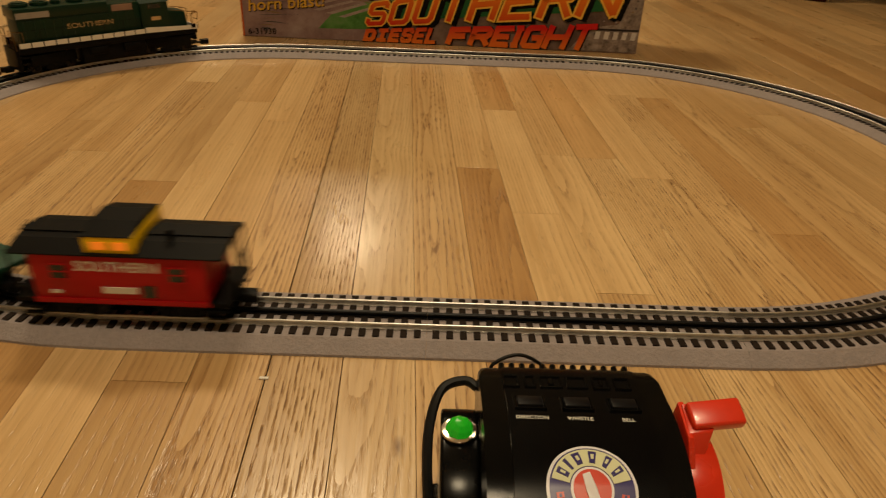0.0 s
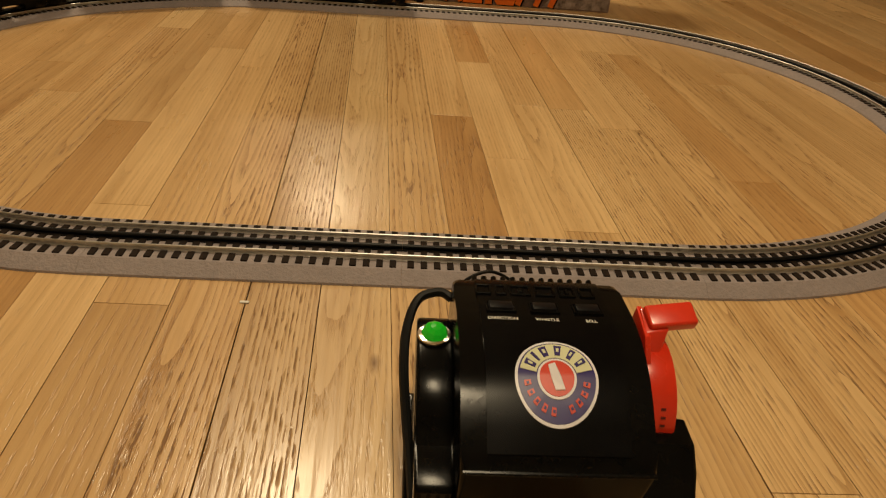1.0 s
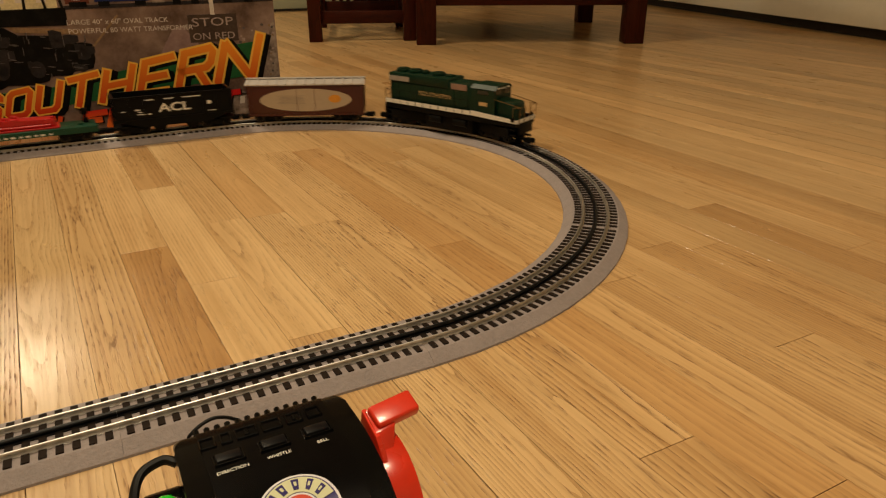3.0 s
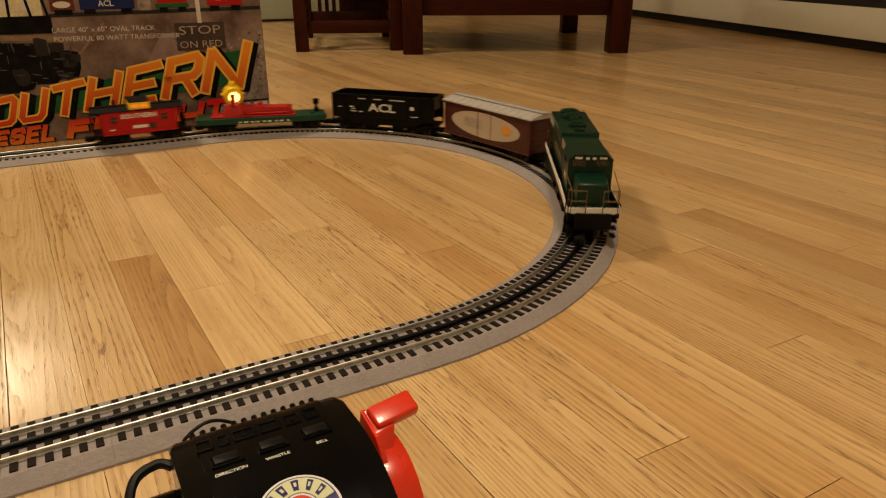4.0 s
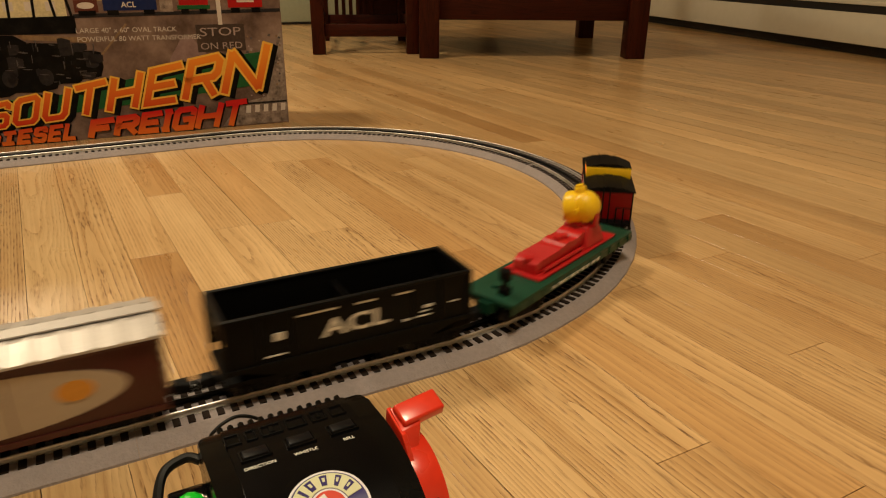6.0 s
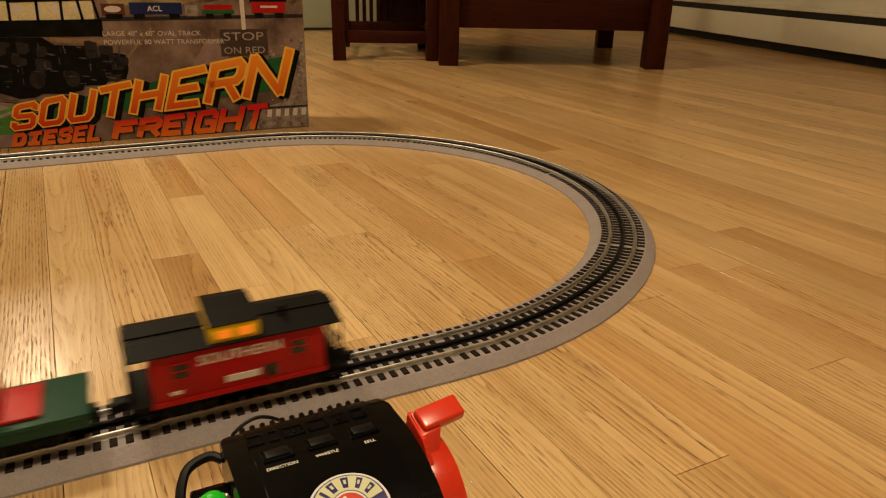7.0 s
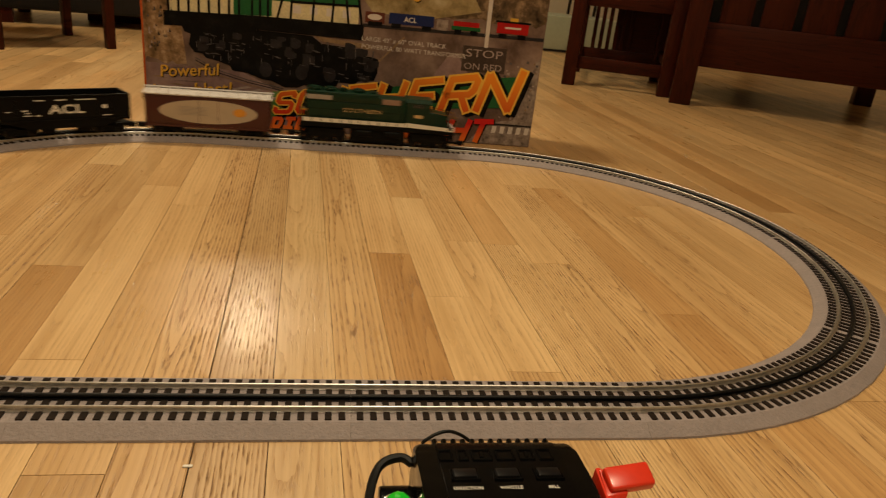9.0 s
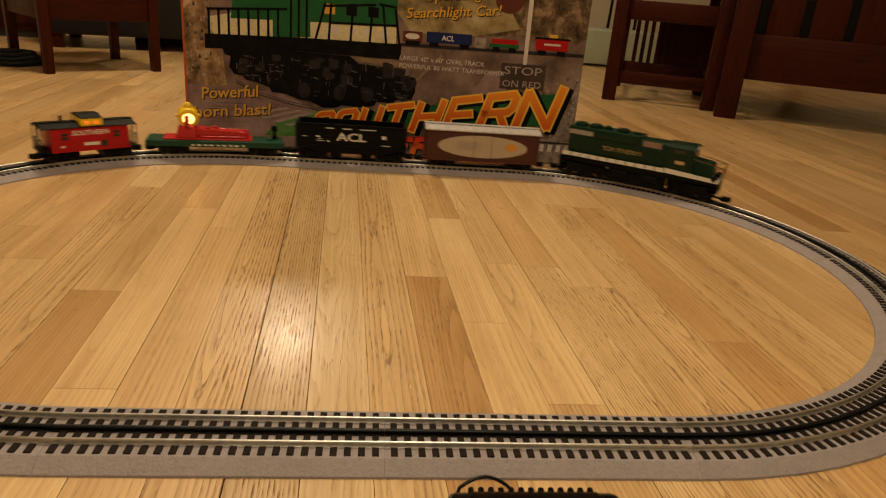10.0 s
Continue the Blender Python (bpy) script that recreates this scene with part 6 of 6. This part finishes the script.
def searchlight_car():
    ob = thing("searchlight_car", "green flat car with red housing and yellow searchlight", "flat car", "model train")
    d = bmesh.new()
    add_box(d, -0.131, 0.122, -0.0300, 0.0300, 0.0235, 0.0285, bevel=0.0008)
    for s in (1, -1):
        add_box(d, -0.131, 0.122, *sorted((s * 0.0285, s * 0.0300)), 0.0175, 0.0245)
        for i in range(11):
            x = -0.12 + i * 0.0233
            add_box(d, x - 0.0015, x + 0.0015, *sorted((s * 0.0299, s * 0.0312)), 0.019, 0.0265)
    add_box(d, -0.125, 0.125, -0.007, 0.007, 0.0125, 0.024)
    part("deck", d, FLATGREEN, ob)
    for i in range(9):
        x = -0.05 + i * 0.0115
        side_bar(ob, x, x + 0.007, 0.0195, 0.0225, 0.0301, WHITE)
    base = bmesh.new()
    add_box(base, -0.101, 0.063, -0.0225, 0.0225, 0.0285, 0.0315, bevel=0.0008)
    part("housing_base", base, BRIGHTRED, ob)
    # generator with an uneven top
    hs = bmesh.new()
    ring = [(-0.042, 0.0312), (-0.042, 0.0510), (-0.030, 0.0500), (-0.026, 0.0465), (-0.014, 0.0465), (-0.011, 0.0490), (0.0, 0.0485), (0.003, 0.0455), (0.050, 0.0450), (0.056, 0.0425), (0.058, 0.0312)]
    sides = [[hs.verts.new((x, y, z)) for x, z in ring] for y in (-0.0140, 0.0140)]
    hs.faces.new(sides[0])
    hs.faces.new(sides[1])
    for i in range(len(ring)):
        j = (i + 1) % len(ring)
        hs.faces.new((sides[0][i], sides[0][j], sides[1][j], sides[1][i]))
    bmesh.ops.bevel(hs, geom=list(hs.edges), offset=0.0009, segments=2, affect="EDGES", profile=0.5)
    gen = part("generator", hs, BRIGHTRED, ob)
    for i in range(6):
        x = 0.012 + i * 0.0068
        part("cooling_rib", box_bm(x, x + 0.0032, -0.0152, 0.0152, 0.033, 0.0462, bevel=0.0008, seg=1), BRIGHTRED, gen)
    for x, h in ((-0.020, 0.049), (-0.0055, 0.0515), (0.052, 0.0455)):
        part("filler_cap", cyl_bm(0.0050, 0.007, pose(x, 0, h - 0.002), seg=16, bevel=0.001), BRIGHTRED, gen)
    for s in (1, -1):
        part("pipe", cyl_bm(0.0022, 0.080, pose(0.008, s * 0.0165, 0.0345, 0, 90, 0), seg=10), BRIGHTRED, gen)
    # tapered turret with a yoke
    tr = bmesh.new()
    bmesh.ops.create_cone(tr, cap_ends=True, segments=4, radius1=0.0290, radius2=0.0200, depth=0.0235, matrix=pose(-0.058, 0, 0.0430, 0, 0, 45))
    bmesh.ops.bevel(tr, geom=list(tr.edges), offset=0.0025, segments=3, affect="EDGES", profile=0.5)
    add_cyl(tr, 0.0125, 0.004, pose(-0.056, 0, 0.0560), seg=24)
    for s in (1, -1):
        add_box(tr, -0.0605, -0.0515, *sorted((s * 0.0172, s * 0.0200)), 0.053, 0.074, bevel=0.0008)
    add_box(tr, -0.0605, -0.0515, -0.0200, 0.0200, 0.0525, 0.0555, bevel=0.0008)
    part("turret", tr, BRIGHTRED, ob)
    # the lamp looks to the inside of the oval
    m = pose(-0.056, 0, 0.072, 14, 0, 10)
    lh = bmesh.new()
    bmesh.ops.create_uvsphere(lh, u_segments=28, v_segments=16, radius=0.0178, matrix=m @ pose(0, 0.003, 0))
    add_cyl(lh, 0.0185, 0.016, m @ pose(0, -0.008, 0, 90, 0, 0), seg=28, bevel=0.0012)
    for i in range(5):
        add_cyl(lh, 0.0188 - i * i * 0.0005, 0.0014, m @ pose(0, 0.003 + i * 0.0034, 0, 90, 0, 0), seg=28)
    add_cyl(lh, 0.0065, 0.008, m @ pose(0, 0.001, 0.0188), seg=16, bevel=0.001)
    add_cyl(lh, 0.0045, 0.004, m @ pose(0, 0.001, 0.0232), seg=16)
    for s in (1, -1):
        add_cyl(lh, 0.0028, 0.006, m @ pose(s * 0.019, 0, 0, 0, 90, 0), seg=12)
    lamp_ob = part("searchlight", lh, YELLOW, ob, "yellow searchlight with a lit lens")
    part("lens", cyl_bm(0.0105, 0.001, m @ pose(0, -0.0163, 0, 90, 0, 0), seg=24), LIT, lamp_ob, "lit lens")
    bw = bmesh.new()
    add_cyl(bw, 0.0030, 0.026, pose(0.106, 0.010, 0.0415), seg=12)
    add_box(bw, 0.101, 0.111, 0.005, 0.015, 0.0285, 0.036, bevel=0.0008)
    add_cyl(bw, 0.0062, 0.010, pose(0.106, 0.010, 0.0490), seg=18, bevel=0.001)
    part("brake_stand", bw, TRAINBLACK, ob)
    part("deck_fitting", cyl_bm(0.005, 0.003, pose(0.097, -0.006, 0.0295), seg=14), FLATGREEN, ob)
    finish_car(ob, 1.037, 0.085, truck(ob, 0.085, True), truck(ob, -0.085, False))


def caboose():
    ob = thing("caboose", "red caboose with black roof and yellow cupola", "caboose", "model train")
    b = bmesh.new()
    add_box(b, -0.071, 0.071, -0.0295, 0.0295, 0.0165, 0.0615, bevel=0.0008)
    for s in (1, -1):
        add_box(b, -0.072, 0.072, *sorted((s * 0.0295, s * 0.0303)), 0.0155, 0.0195)
    part("body", b, CARRED, ob)
    r = bmesh.new()
    prof = [(-0.0312, 0.0612), (-0.0312, 0.0624), (-0.015, 0.0680), (0.015, 0.0680), (0.0312, 0.0624), (0.0312, 0.0612)]
    rings = [[r.verts.new((x, y, z)) for y, z in prof] for x in (-0.087, 0.086)]
    for i in range(6):
        r.faces.new((rings[0][i], rings[0][(i + 1) % 6], rings[1][(i + 1) % 6], rings[1][i]))
    r.faces.new(rings[0])
    r.faces.new(rings[1])
    add_box(r, -0.088, 0.087, -0.006, 0.006, 0.0680, 0.0693)
    part("roof", r, TRAINBLACK, ob, smooth=10)
    c = bmesh.new()
    add_box(c, -0.017, 0.024, -0.0285, 0.0285, 0.0622, 0.0785, bevel=0.0006)
    cup = part("cupola", c, YELLOW, ob, "yellow cupola")
    cr = bmesh.new()
    prof = [(-0.0289, 0.0778), (-0.0289, 0.0786), (-0.011, 0.0840), (0.011, 0.0840), (0.0289, 0.0786), (0.0289, 0.0778)]
    rings = [[cr.verts.new((x, y, z)) for y, z in prof] for x in (-0.0165, 0.0235)]
    for i in range(6):
        cr.faces.new((rings[0][i], rings[0][(i + 1) % 6], rings[1][(i + 1) % 6], rings[1][i]))
    cr.faces.new(rings[0])
    cr.faces.new(rings[1])
    part("cupola_roof", cr, TRAINBLACK, ob, smooth=10)
    for s in (1, -1):
        for x in (-0.011, 0.006):
            part("cupola_window", box_bm(x, x + 0.011, *sorted((s * 0.0282, s * 0.0290)), 0.0665, 0.0735), GLOWWIN, cup, "red-orange window with a faint glow", smooth=None)
        for x in (-0.054, 0.042):
            w = bmesh.new()
            add_box(w, x, x + 0.012, *sorted((s * 0.0297, s * 0.0306)), 0.039, 0.052)
            part("window", w, GLASSDARK, ob, smooth=None)
            for z in (0.0380, 0.0452, 0.0520):
                part("window_bar", box_bm(x - 0.001, x + 0.013, *sorted((s * 0.0300, s * 0.0309)), z, z + 0.0012), CARRED, ob, smooth=None)
        part("emblem", box_bm(*sorted((s * -0.029, s * -0.018)), *sorted((s * 0.0297, s * 0.0303)), 0.0225, 0.0340), GLASSDARK, ob, "dark square emblem", smooth=None)
    part("chimney", cyl_bm(0.0028, 0.012, pose(-0.04, 0.012, 0.072), seg=12), TRAINBLACK, ob)
    side_text(ob, "SOUTHERN", 0.0092, 0.0, 0.0299, 0.0468, WHITE, "white lettering", stretch=1.0, bold=0.02)
    side_bar(ob, -0.0140, 0.0140, 0.0258, 0.0318, 0.0299, WHITE, label="white number bar")
    for s in (1, -1):
        side_bar(ob, *sorted((s * 0.049, s * 0.057)), 0.0245, 0.0275, 0.0299, WHITE, sides=(s,))
    fr = bmesh.new()
    add_box(fr, -0.088, 0.088, -0.012, 0.012, 0.0120, 0.0168)
    for d in (1, -1):
        add_box(fr, *sorted((d * 0.071, d * 0.089)), -0.0285, 0.0285, 0.0150, 0.0178)
        for s in (1, -1):
            for k in range(2):
                add_box(fr, *sorted((d * 0.068, d * 0.086)), *sorted((s * 0.0265, s * 0.0300)), 0.006 + k * 0.005, 0.0072 + k * 0.005)
    part("underframe", fr, TRAINBLACK, ob)
    for d in (1, -1):
        x = d * 0.0875
        lines = [((x, y, 0.0178), (x, y, 0.040)) for y in (-0.027, -0.018, -0.009, 0.009, 0.018, 0.027)]
        lines += [((x, -0.027, 0.040), (x, -0.009, 0.040)), ((x, 0.009, 0.040), (x, 0.027, 0.040))]
        lines += [((x, s * 0.0275, 0.0178), (x, s * 0.0275, 0.0625)) for s in (1, -1)]
        lines += [((x, -0.008, 0.0178), (x, -0.008, 0.070)), ((x, 0.0, 0.0178), (x, 0.0, 0.070))]
        wire(ob, "end_railing", lines, 0.0009)
        part("end_door", box_bm(*sorted((d * 0.0708, d * 0.0716)), -0.008, 0.008, 0.019, 0.055), CARRED, ob, smooth=None)
    for child in ob.children_recursive:
        for v in child.data.vertices:
            v.co.x *= 0.91
            v.co.z = 0.020 + (v.co.z - 0.0165) * 0.90 if v.co.z > 0.0165 else v.co.z * 1.2
    finish_car(ob, 1.274, 0.046, truck(ob, 0.046, True, 0.034, coupler=0.044), truck(ob, -0.046, False, 0.034, coupler=0.044))


locomotive()
boxcar()
hopper()
searchlight_car()
caboose()


# ---- the train moves ----
# seconds, distance of the front coupler along the loop
NOSE = [(0.0, -0.440), (3.0, 0.957), (4.5, 1.653), (5.0, 1.916), (6.5, 2.862), (7.0, 3.152), (7.5, 3.418), (8.5, 3.917), (9.0, 4.140), (9.5, 4.375), (10.0, 4.604)]


def nose(t):
    ts, ss = [a for a, _ in NOSE], [b for _, b in NOSE]
    i = max(0, min(len(ts) - 2, sum(1 for a in ts if a <= t) - 1))
    slope = [(ss[k + 1] - ss[k]) / (ts[k + 1] - ts[k]) for k in range(len(ts) - 1)]
    tan = [slope[0]] + [(slope[k - 1] + slope[k]) / 2 for k in range(1, len(slope))] + [slope[-1]]
    h = ts[i + 1] - ts[i]
    u = (t - ts[i]) / h
    return (2 * u ** 3 - 3 * u * u + 1) * ss[i] + (u ** 3 - 2 * u * u + u) * h * tan[i] + (3 * u * u - 2 * u ** 3) * ss[i + 1] + (u ** 3 - u * u) * h * tan[i + 1]


def car_pose(s, reach):
    """The pose of a car whose middle is at s, riding on two trucks at reach from it; and the turn of its trucks."""
    a, ha = loop_point(s + reach)
    b, hb = loop_point(s - reach)
    d = a - b
    yaw = math.atan2(d.y, d.x)
    wrap = lambda v: (v + math.pi) % (2 * math.pi) - math.pi
    m = (a + b) / 2
    return Matrix.Translation((m.x, m.y, RAIL_TOP)) @ Matrix.Rotation(yaw, 4, "Z"), wrap(ha - yaw), wrap(hb - yaw)


def motions():
    times = [i / 10 for i in range(101)]
    for ob, back, reach, front, rear in TRAIN:
        poses = [(t, *car_pose(nose(t) - back, reach)) for t in times]
        walk(ob, [(t, m) for t, m, _, _ in poses])
        for truck, x, k in ((front, reach, 2), (rear, -reach, 3)):
            if truck:
                walk(truck, [(p[0], Matrix.Translation((x, 0, 0)) @ Matrix.Rotation(p[k], 4, "Z")) for p in poses])


motions()
